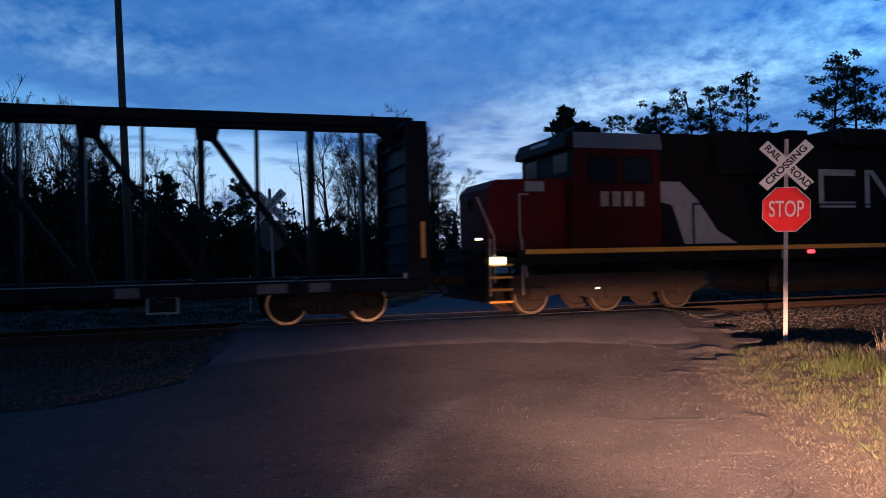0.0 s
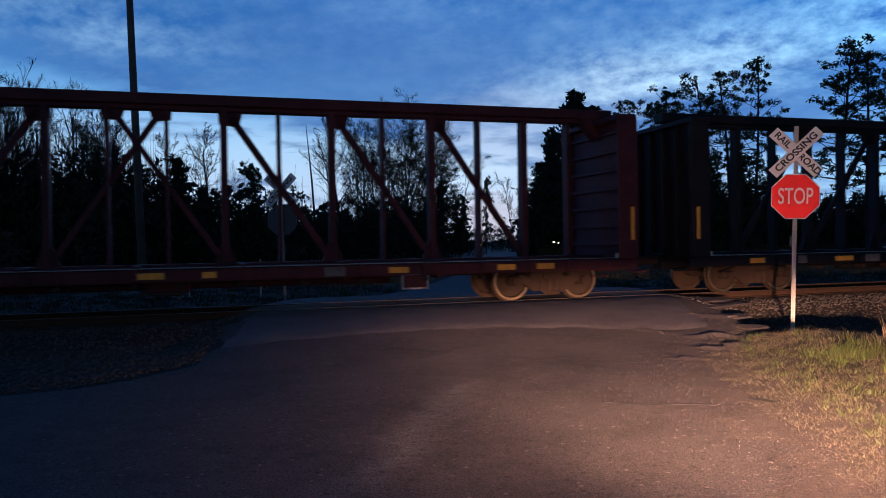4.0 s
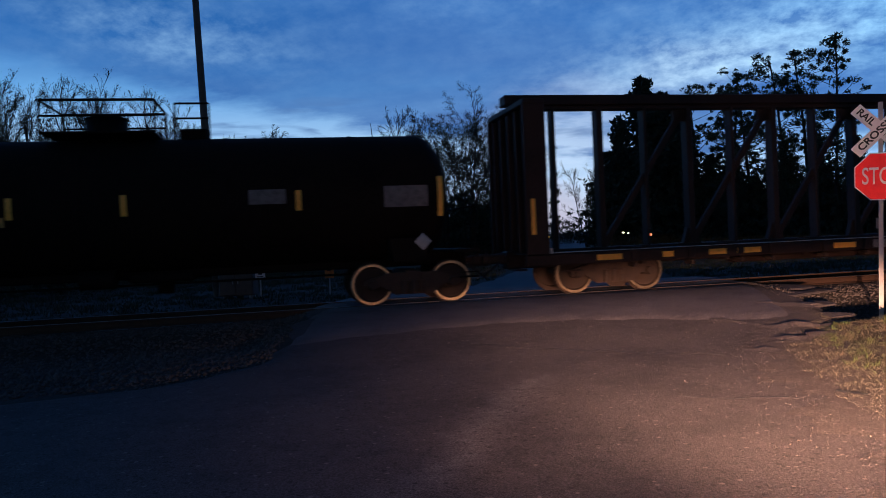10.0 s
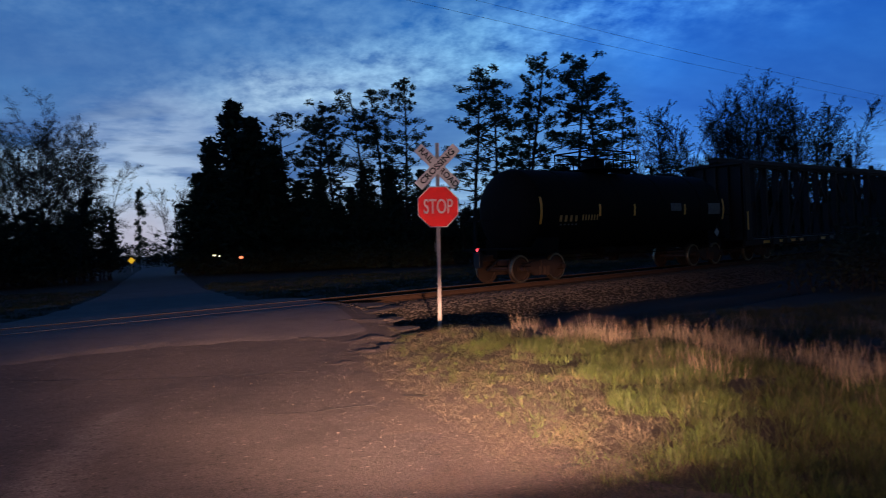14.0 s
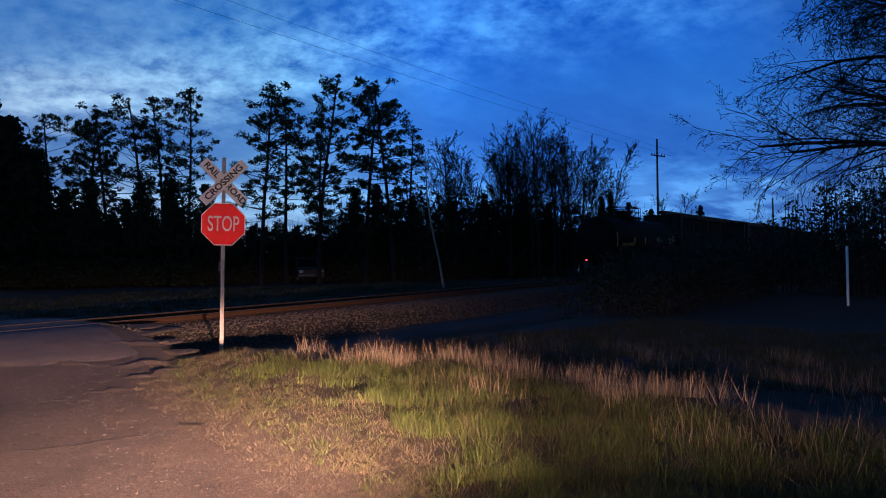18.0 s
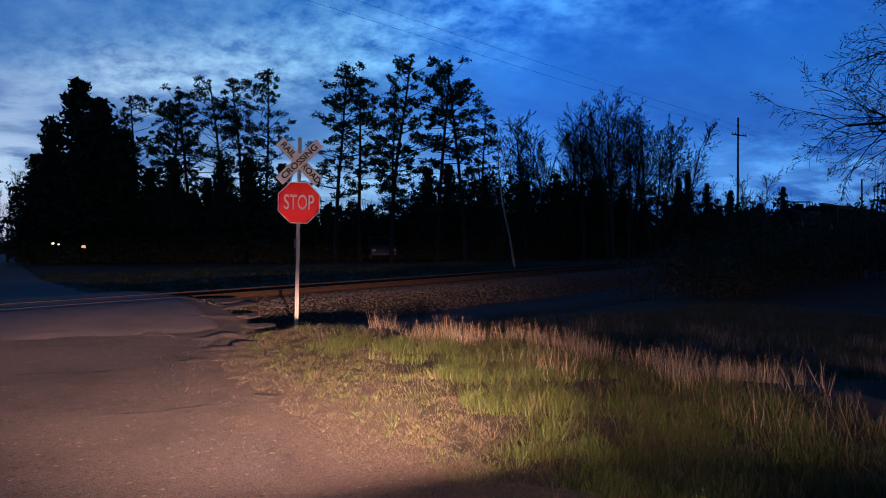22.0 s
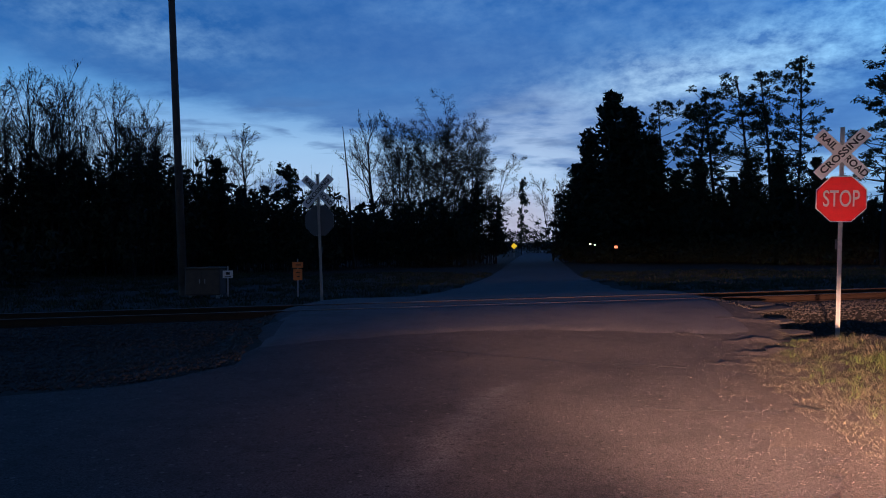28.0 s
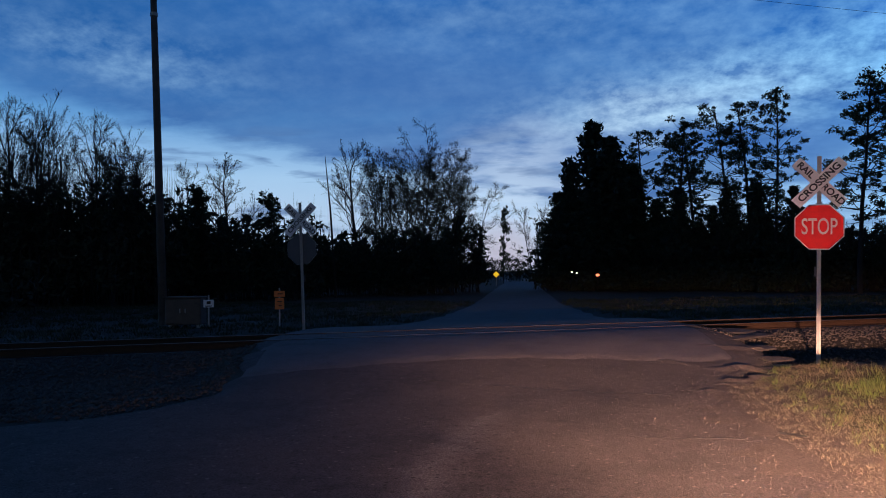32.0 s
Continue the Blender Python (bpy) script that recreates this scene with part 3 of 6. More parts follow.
tagged(new("road", road_ribbon("road", -52, -0.80, 0.4, M["asphalt"])), "worn grey asphalt road with cracked crumbling edges", "road", kind="structure")
tagged(new("road", road_ribbon("road_far", 0.80, 150, 0.8, M["chip"])), "narrow asphalt road running on between dark trees", "road", kind="structure")
tagged(new("road", road_ribbon("road_mid", -0.62, 0.62, 0.2, M["patch"])), "asphalt filling between the rails of the crossing", "road", kind="structure")


def rail_prof():
    return [(-0.07, -0.17), (0.07, -0.17), (0.07, -0.155), (0.012, -0.135), (0.012, -0.04), (0.036, -0.03), (0.036, -0.004), (-0.036, -0.004), (-0.036, -0.03), (-0.012, -0.04), (-0.012, -0.135), (-0.07, -0.155)]


def track():
    base = pose(*xy(0, 0), RZ, 0, 0, math.degrees(PSI))
    tr = thing("railway_track", "single railway track of rusty rails on dark ties", "railway track", kind="structure")
    tr.matrix_basis = base
    for side in (-0.7525, 0.7525):
        b = Build()
        p = rail_prof()
        n = len(p)
        b.add([(-160, side + y, z) for y, z in p] + [(260, side + y, z) for y, z in p],
              [(i, n + i, n + (i + 1) % n, (i + 1) % n) for i in range(n)] + [tuple(range(n))[::-1], tuple(range(n, 2 * n))])
        rail = part("rail", b, M["rail"], tr, "rusty steel rail")
        part("rail_head", Build().box((50, side, -0.001), (420, 0.060, 0.008), 0.002), M["railtop"], rail, "polished running surface")
    tie = Build().box((0, 0, -0.235), (0.22, 2.6, 0.16), 0.02).mesh("tie", M["tie"])
    for k in range(-70, 180):
        u = k * 0.52
        if -3.5 < u < 12.3:
            continue
        ob = part("tie", tie, None, tr)
        ob.location = (u, random.uniform(-0.04, 0.04), random.uniform(-0.02, 0.0))
    return tr


track()


# ---- signs ----
def octagon(r):
    return [(r / math.cos(math.pi / 8) * math.cos(math.pi / 8 + k * math.pi / 4), r / math.cos(math.pi / 8) * math.sin(math.pi / 8 + k * math.pi / 4)) for k in range(8)]


def crossing_sign(x, y, z, turn, label, lean=0.0, far=False):
    s = thing("railroad_crossing_sign", label, "road sign", "crossing signs")
    s.matrix_basis = pose(x, y, z, 0, lean, turn)
    h = 3.95
    post = Build()
    post.prism([(-0.040, -0.3), (0.040, -0.3), (0.040, h), (-0.040, h)], -0.004, 0.004)
    post.box((-0.037, 0.018, h / 2 - 0.15), (0.006, 0.036, h + 0.3), 0.001).box((0.037, 0.018, h / 2 - 0.15), (0.006, 0.036, h + 0.3), 0.001)
    part("post", post, M["galv"], s, "galvanised steel channel post")
    part("reflective_strip", Build().box((0, -0.008, 0.95), (0.055, 0.004, 1.9), 0.001), M["greywhite"], s, "white reflective strip")
    o = part("stop_plate", Build().prism([(a, b + 2.52) for a, b in octagon(0.457)], -0.022, -0.019), M["white"], s, "white-edged octagonal plate")
    part("red_face", Build().prism([(a, b + 2.52) for a, b in octagon(0.437)], -0.0255, -0.0225), M["red"], o, "red stop face")
    part("plate_back", Build().prism([(a, b + 2.52) for a, b in octagon(0.455)], -0.0185, -0.016), M["signback"], o, "bare metal back")
    lettering("stop_legend", "STOP", 0.46, o, M["white"], pose(0, -0.028, 2.515, 90, 0, 0), "white letters", 0.60, 0.004)
    for k, (a, text) in enumerate(((45, "RAIL    ROAD"), (-45, "CROSSING"))):
        for dep, flip in ((-0.020 - 0.006 * k, 0), (0.045 + 0.006 * k, 180)):
            m = pose(0, dep, 3.42, 0, a, 0)
            bl = part("crossbuck_blade", Build().box((0, 0, 0), (1.22, 0.004, 0.229), 0.001), M["white"], s, "white crossbuck blade")
            bl.matrix_basis = m if not flip else pose(0, dep, 3.42, 0, -a, 0)
            words = [(0, text)] if k else [(-0.355, "RAIL"), (0.355, "ROAD")]
            for off, word in words:
                lettering("legend", word, 0.185, bl, M["black"], pose(off, -0.0045, 0, 90, 0, 0) if not flip else pose(-off, 0.0045, 0, 90, 0, 180), "black letters", 1.16 if k else 1.02, 0.005)
    part("tag_plate", Build().box((-0.065, -0.012, 1.62), (0.045, 0.004, 0.20), 0.001), M["signback"], s, "small metal tag")
    return s


crossing_sign(7.54, 15.8, -0.07, -20, "white crossbuck over red stop sign on steel post", 1.6)
crossing_sign(-4.39, 23.6, -0.14, 172, "crossbuck and stop sign seen from behind, bent post", 1.5)


def utility_pole(x, y, z, h, lean, arm, label):
    p = thing("utility_pole", label, "utility pole")
    p.matrix_basis = pose(x, y, z, 0, lean, 0)
    part("pole", Build().tube((0, 0, -0.5), (0, 0, h), 0.15, 0.10, 12), M["wood"], p, "weathered wooden pole", True)
    part("metal_tag", Build().box((-0.02, -0.155, 1.75), (0.06, 0.006, 0.10), 0.001), M["signback"], p)
    part("collar", Build().tube((0, 0, h * 0.795), (0, 0, h * 0.795 + 0.12), 0.135, 0.135, 12), M["galv"], p)
    if arm:
        part("crossarm", Build().box((0, -0.13, h - 1.9), (2.6, 0.1, 0.12), 0.01), M["wood"], p)
        for k in (-1.2, -0.7, 0.7, 1.2):
            part("insulator", Build().tube((k, -0.13, h - 1.84), (k, -0.13, h - 1.66), 0.05, 0.04, 8), M["signback"], p)
    return p


utility_pole(-9.82, 26.5, -0.1, 13.5, -1.6, False, "tall bare wooden utility pole beside the crossing")
utility_pole(74.7, 50.8, 0.0, 14.5, 0.5, True, "distant wooden utility pole with one crossarm")
utility_pole(98.6, 49.6, 0.0, 8.7, -0.4, False, "distant bare wooden utility pole beyond the bend of the track")

# ---- the train: x along the travel, y away from the crossing's near side, z from the rail head ----
AXLES = []
R_WHEEL = 0.457


def wheelset(parent, x, r=R_WHEEL):
    ax = tagged(new("wheelset"), "pair of steel wheels on an axle")
    ax.parent = parent
    ax.location = (x, 0, r)
    if not WHEEL:
        prof = [(0.09, -0.03), (0.12, 0.05), (r * 0.78, 0.02), (r * 0.84, -0.035), (r * 0.985, -0.035), (r, 0.0), (r + 0.002, 0.07), (r + 0.03, 0.085), (r + 0.03, 0.10), (r * 0.84, 0.10), (r * 0.78, 0.06), (0.10, 0.08)]
        WHEEL.append(Build().lathe(prof, pose(0, 0, 0, 0, 0, 90), 32).mesh("wheel", M["wheel"], False))
        rim = [(r * 0.86, 0.0), (r * 0.865, -0.006), (r * 0.98, -0.006), (r * 1.0, 0.008), (r * 1.003, 0.10)]
        WHEEL.append(Build().lathe(rim, pose(0, 0, 0, 0, 0, 90), 40, False).mesh("rim", M["tread"]))
        WHEEL.append(Build().tube((0, -0.95, 0), (0, 0.95, 0), 0.08, 0.08, 10).mesh("axle", M["steel"]))
    for side in (-1, 1):
        w = part("wheel", WHEEL[0], None, ax)
        w.matrix_basis = pose(0, side * 0.80, 0, 0, 0, 0 if side < 0 else 180)
        rm = part("rim", WHEEL[1], None, ax, "worn bright wheel rim")
        rm.matrix_basis = pose(0, side * 0.835, 0, 0, 0, 0 if side < 0 else 180)
    part("axle", WHEEL[2], None, ax)
    AXLES.append((ax, x, r))
    return ax


WHEEL = []


def freight_truck(parent, x):
    for side in (-1, 1):
        y = side * 1.0
        b = Build()
        b.prism([(-1.08, 0.44), (-1.04, 0.56), (-0.50, 0.70), (0.50, 0.70), (1.04, 0.56), (1.08, 0.44), (0.98, 0.38), (0.70, 0.42), (0.42, 0.22), (-0.42, 0.22), (-0.70, 0.42), (-0.98, 0.38)], y - 0.06, y + 0.06)
        b.box((-0.889, y, 0.46), (0.22, 0.18, 0.18), 0.03).box((0.889, y, 0.46), (0.22, 0.18, 0.18), 0.03)
        f = part("side_frame", b, M["steel"], parent, "rusty cast truck side frame")
        f.location = (x, 0, 0)
        for k in (-0.2, 0.0, 0.2):
            sp = part("spring", Build().tube((k, y - side * 0.0, 0.24), (k, y, 0.52), 0.075, 0.075, 8), M["steel"], parent)
            sp.location = (x, side * 0.07, 0)
        for k in (-0.889, 0.889):
            cp = part("bearing_cap", Build().tube((k, y, 0.457), (k, y + side * 0.16, 0.457), 0.11, 0.09, 12), M["wheel"], parent)
            cp.location = (x, 0, 0)
    bo = part("bolster", Build().box((0, 0, 0.62), (0.36, 2.2, 0.26), 0.03), M["steel"], parent)
    bo.location = (x, 0, 0)
    for k in (-0.889, 0.889):
        wheelset(parent, x + k)


def coupler(parent, x, way):
    b = Build().box((x + way * 0.40, 0, 0.85), (0.8, 0.20, 0.22), 0.04).box((x + way * 0.82, 0.03, 0.85), (0.26, 0.34, 0.28), 0.06)
    part("coupler", b, M["steel"], parent, "rusty knuckle coupler")
    part("air_hose", Build().tube((x + way * 0.3, -0.35, 0.8), (x + way * 0.75, -0.25, 0.45), 0.03, 0.03, 6), M["black"], parent)


def ladder(parent, x, y, z0, z1, wide, mat, along="x"):
    for k in range(int((z1 - z0) / 0.38) + 1):
        z = z0 + k * 0.38
        a, b = ((x - wide / 2, y, z), (x + wide / 2, y, z)) if along == "x" else ((x, y - wide / 2, z), (x, y + wide / 2, z))
        part("rung", Build().tube(a, b, 0.014, 0.014, 6), mat, parent)


def centerbeam_car(label, paint, u0, flip, patches):
    car = thing("centerbeam_flatcar", label, "freight car", "cars of the train")
    L, top, deck = 11.42, 4.72, 0.95
    part("side_sill", Build().box((0, -1.33, deck - 0.13), (2 * L, 0.10, 0.24), 0.02).box((0, -1.28, deck - 0.25), (2 * L, 0.18, 0.03), 0.005), paint, car, "painted steel side sill")
    part("side_sill", Build().box((0, 1.33, deck - 0.13), (2 * L, 0.10, 0.24), 0.02), paint, car)
    part("deck", Build().box((0, 0, deck + 0.006), (2 * L - 0.1, 2.6, 0.02), 0.004), paint, car, "steel deck plates")
    part("centre_sill", Build().box((0, 0, 0.82), (2 * L + 0.2, 0.5, 0.42), 0.03).box((0, 0, 0.55), (11, 0.34, 0.14), 0.02), paint, car, "deep centre sill")
    part("top_chord", Build().box((0, 0, top - 0.11), (2 * L, 0.44, 0.24), 0.02).box((0, 0, top - 0.28), (2 * L - 0.6, 0.28, 0.12), 0.02), paint, car, "steel top chord")
    for k in range(9):
        x = -8.54 + 2.135 * k
        part("cross_bearer", Build().prism([(x - 0.06, 0.62), (x + 0.06, 0.62), (x + 0.06, 1.02), (x - 0.06, 1.02)], -1.28, 1.28), paint, car)
    # posts and diagonals of the centre partition
    for k in range(-9, 10):
        if k == 0:
            continue
        way = 1 if k > 0 else -1
        x = 1.2 * k - 0.6 * way
        thick = abs(k) % 2 == 0
        part("post", Build().box((x, 0, (deck + top) / 2 - 0.1), (0.15 if thick else 0.08, 0.30, top - deck - 0.3), 0.01), paint, car)
        if thick and abs(k) < 8:
            part("gusset", Build().prism([(x - 0.12 * way, top - 0.30), (x + 0.42 * way, top - 0.30), (x + 0.34 * way, top - 0.66), (x - 0.1 * way, top - 0.60)], -0.06, 0.06), paint, car)
            part("foot_gusset", Build().prism([(x - 0.26, deck), (x + 0.26, deck), (x + 0.10, deck + 0.50), (x - 0.10, deck + 0.50)], -0.07, 0.07), paint, car)
            part("diagonal", Build().bar((x + 0.15 * way, 0, top - 0.42), (x + 2.35 * way, 0, deck + 0.12), 0.12, 0.15), paint, car)
        if abs(k) == 1:
            part("gusset", Build().prism([(x + 0.12 * way, top - 0.30), (x - 0.36 * way, top - 0.30), (x - 0.28 * way, top - 0.58), (x + 0.1 * way, top - 0.54)], -0.06, 0.06), paint, car)
            part("diagonal", Build().bar((x - 0.15 * way, 0.01 * way, top - 0.42), (x - 2.35 * way, 0.01 * way, deck + 0.12), 0.11, 0.13), paint, car)
    for way in (-1, 1):
        x = way * (L - 0.28)
        head = part("bulkhead", Build().box((x, 0, (deck + 4.32) / 2), (0.10, 2.70, 4.32 - deck), 0.01), paint, car, "ribbed full-width end bulkhead")
        part("cap", Build().box((x, 0, 4.37), (0.5, 2.9, 0.13), 0.02), paint, head)
        for y in (-1.40, 1.40):
            part("corner_post", Build().box((x, y, (deck + 4.31) / 2), (0.52, 0.10, 4.31 - deck), 0.015), paint, head)
        for k in range(7):
            part("rib", Build().box((x - way * 0.09, 0, deck + 0.35 + 0.46 * k), (0.08, 2.7, 0.10), 0.015), paint, head)
        for k in range(5):
            part("upright", Build().box((x + way * 0.12, -1.2 + 0.6 * k, (deck + 4.3) / 2), (0.14, 0.08, 3.3), 0.01), paint, head)
        part("brace", Build().prism([(x - way * 0.1, 4.60), (x - way * 0.75, 4.60), (x - way * 0.1, 3.95)], -0.18, 0.18), paint, head)
        part("reflector", Build().box((x + way * 0.1, -1.456, 1.80), (0.10, 0.006, 0.80), 0.001), M["yellow"], head, "upright yellow reflective strip")
        ladder(car, x - way * 0.75, -1.40, 0.55, 1.0, 0.42, paint)
        part("end_step", Build().box((way * (L + 0.1), -1.15, 0.62), (0.25, 0.4, 0.04), 0.01), paint, car)
        part("marker_plate", Build().box((way * (L - 0.55), -1.388, 1.02), (0.16, 0.006, 0.12), 0.001), M["greywhite"], car)
        coupler(car, way * L, way)
        freight_truck(car, way * 9.2)
    rng = random.Random(patches)
    for k in range(16):
        x = -9.3 + 1.22 * k + rng.uniform(-0.25, 0.25)
        w = rng.choice((0.28, 0.45, 0.45, 0.62))
        pick = rng.random()
        mat = M["yellow"] if pick < 0.48 else (M["stencil"] if pick < 0.72 else paint)
        part("sill_reflector" if mat is M["yellow"] else "stencil_panel", Build().box((x, -1.384, deck - 0.13), (w, 0.006, 0.13 if mat is M["yellow"] else 0.20), 0.001), mat, car)
        part("stake_pocket", Build().box((x + 0.6, -1.40, deck - 0.12), (0.14, 0.06, 0.26), 0.01), paint, car)
        part("winch", Build().tube((x + 0.6, -1.45, deck - 0.34), (x + 0.6, -1.15, deck - 0.34), 0.05, 0.05, 8), M["steel"], car)
    # the sky's glint along the deck edge, laid on as a pale strip
    part("deck_edge_glint", Build().box((0, -1.345, deck + 0.022), (2 * L - 1.2, 0.05, 0.012), 0.003), M["greywhite"], car, "pale strip painted as sky glint on the deck edge")
    part("brake_box", Build().box((0.6 * flip, -0.75, 0.60), (0.9, 0.5, 0.30), 0.04), paint, car)
    part("placard_frame", Build().box((5.8 * flip, -1.36, 0.56), (0.62, 0.02, 0.36), 0.005), M["greywhite"], car)
    part("placard_panel", Build().box((5.8 * flip, -1.373, 0.56), (0.54, 0.006, 0.28), 0.001), paint, car)
    TRAIN.append((car, u0))
    return car


def tank_car(u0):
    car = thing("tank_car", "black cylindrical tank car with yellow reflective strips", "freight car", "cars of the train")
    r, zc, L = 1.43, 2.38, 6.30
    prof = [(0.02, -L)] + [(r * math.sin(a), -L + 0.72 * (1 - math.cos(a))) for a in (0.25, 0.5, 0.75, 1.0, 1.25, 1.45, math.pi / 2)]
    prof += [(p[0], -p[1]) for p in prof[::-1]]
    shell = part("tank_shell", Build().lathe(prof, pose(0, 0, zc), 48), M["tank"], car, "glossy black riveted tank", True)
    for x in (-4.1, -1.4, 1.4, 4.1):
        part("weld_band", Build().lathe([(r + 0.001, x - 0.05), (r + 0.012, x - 0.04), (r + 0.012, x + 0.04), (r + 0.001, x + 0.05)], pose(0, 0, zc), 48), M["tank"], shell)
    dz = zc + r
    dx = -1.05
    part("manway_dome", Build().tube((dx, 0, dz - 0.12), (dx, 0, dz + 0.44), 0.42, 0.42, 20).tube((dx, 0, dz + 0.44), (dx, 0, dz + 0.54), 0.47, 0.30, 20), M["tank"], car, "round manway dome", True)
    part("dome_platform", Build().box((dx, 0, dz + 0.06), (2.2, 1.9, 0.05), 0.01), M["tank"], car, "grated walkway round the dome")
    for y in (-0.93, 0.93):
        for x in (-1.1, 0, 1.1):
            part("rail_post", Build().tube((dx + x, y, dz + 0.06), (dx + x, y, dz + 0.72), 0.024, 0.024, 6), M["tank"], car)
        part("handrail", Build().tube((dx - 1.1, y, dz + 0.72), (dx + 1.1, y, dz + 0.72), 0.028, 0.028, 6), M["tank"], car)
        part("handrail", Build().tube((dx - 1.1, y, dz + 0.40), (dx + 1.1, y, dz + 0.40), 0.022, 0.022, 6), M["tank"], car)
    for x in (-1.1, 1.1):
        part("handrail", Build().tube((dx + x, -0.93, dz + 0.72), (dx + x, 0.93, dz + 0.72), 0.028, 0.028, 6), M["tank"], car)
    part("valve_box", Build().box((0.75, 0, dz + 0.08), (0.6, 0.5, 0.26), 0.04), M["tank"], car)
    for x in (0.4, 1.1):
        part("valve_guard", Build().tube((x, -0.45, dz - 0.08), (x, -0.45, dz + 0.72), 0.022, 0.022, 6), M["tank"], car)
    for z in (0.72, 0.40):
        part("valve_guard", Build().tube((0.4, -0.45, dz + z), (1.1, -0.45, dz + z), 0.022, 0.022, 6), M["tank"], car)
    part("centre_sill", Build().box((0, 0, 0.98), (13.4, 0.55, 0.34), 0.03), M["tank"], car)
    part("bottom_outlet", Build().tube((0, 0, 1.1), (0, 0, 0.48), 0.24, 0.18, 14).box((0, 0, 0.85), (1.3, 1.3, 0.22), 0.05), M["tank"], car)

    def on_side(name, x, z, w, h, mat, label="", off=0.012):
        # small plates that lie on the curved flank
        k = 5
        vs, fs = [], []
        for i in range(k + 1):
            a = (z - zc - h / 2 + h * i / k) / r
            yy, zz = -(r + off) * math.cos(math.asin(max(-0.99, min(0.99, a)))), zc + (r + off) * a
            vs += [(x - w / 2, yy, zz), (x + w / 2, yy, zz)]
        fs = [(2 * i, 2 * i + 1, 2 * i + 3, 2 * i + 2) for i in range(k)]
        return part(name, Build().add(vs, fs), mat, shell, label)

    for x, h in ((-5.75, 0.88), (-2.64, 0.42), (-0.55, 0.42), (2.88, 0.42), (5.9, 0.86)):
        on_side("reflector", x, 2.33, 0.12, h, M["yellow"], "yellow reflective strip")
    for k in range(4):
        on_side("mark_bar", -4.75 + 0.27 * k, 2.06, 0.13, 0.21, M["yellowmark"], "stencilled mark")
    for k in range(6):
        on_side("mark_bar", -3.58 + 0.16 * k, 2.08, 0.085, 0.19, M["yellowmark"], "stencilled mark")
    for k in range(5):
        on_side("small_mark", -4.7 + 0.2 * k, 1.86, 0.10, 0.05, M["stencil"])
    on_side("stencil_panel", 2.25, 2.42, 0.75, 0.30, M["stencil"], "grey stencil panel")
    on_side("stencil_panel", 5.15, 2.35, 0.95, 0.45, M["stencil"], "grey stencil panel")
    part("hazard_placard", Build().prism([(5.5 + 0.19 * a, 1.36 + 0.19 * b) for a, b in ((0, -1), (1, 0), (0, 1), (-1, 0))], -1.32, -1.312), M["greywhite"], car, "white diamond placard")
    for way in (-1, 1):
        part("bolster_cradle", Build().prism([(way * 5.2 - 0.35, 0.95), (way * 5.2 + 0.35, 0.95), (way * 5.2 + 0.45, 1.45), (way * 5.2 - 0.45, 1.45)], -1.3, 1.3), M["tank"], car)
        part("end_platform", Build().box((way * 6.45, 0, 1.12), (0.6, 2.7, 0.08), 0.01), M["tank"], car)
        for y in (-1.3, 1.3):
            part("end_rail", Build().tube((way * 6.65, y, 1.1), (way * 6.65, y, 2.1), 0.022, 0.022, 6), M["tank"], car)
        part("end_rail", Build().tube((way * 6.65, -1.3, 2.1), (way * 6.65, 1.3, 2.1), 0.022, 0.022, 6), M["tank"], car)
        part("side_step", Build().box((way * 6.5, -1.32, 0.55), (0.45, 0.08, 0.04), 0.01), M["tank"], car)
        ladder(car, way * 6.5, -1.34, 0.65, 1.05, 0.42, M["tank"])
        freight_truck(car, way * 5.3)
        coupler(car, way * 6.4, way)
    part("brake_cylinder", Build().tube((-1.6, -0.6, 0.85), (-0.9, -0.6, 0.85), 0.2, 0.2, 14), M["tank"], car)
    part("brake_rod", Build().tube((-4.2, -0.5, 0.7), (4.2, -0.5, 0.7), 0.025, 0.025, 6), M["tank"], car)
    box = part("rear_marker", Build().box((-7.35, -0.05, 0.80), (0.16, 0.28, 0.5), 0.02).box((-7.33, -0.05, 1.10), (0.1, 0.14, 0.16), 0.02), M["black"], car, "end-of-train marker box")
    part("marker_lamp", Build().tube((-7.40, -0.05, 1.14), (-7.30, -0.05, 1.14), 0.05, 0.05, 12), M["redglow"], box, "lit red marker lamp")
    TRAIN.append((car, u0))


TRAIN = []


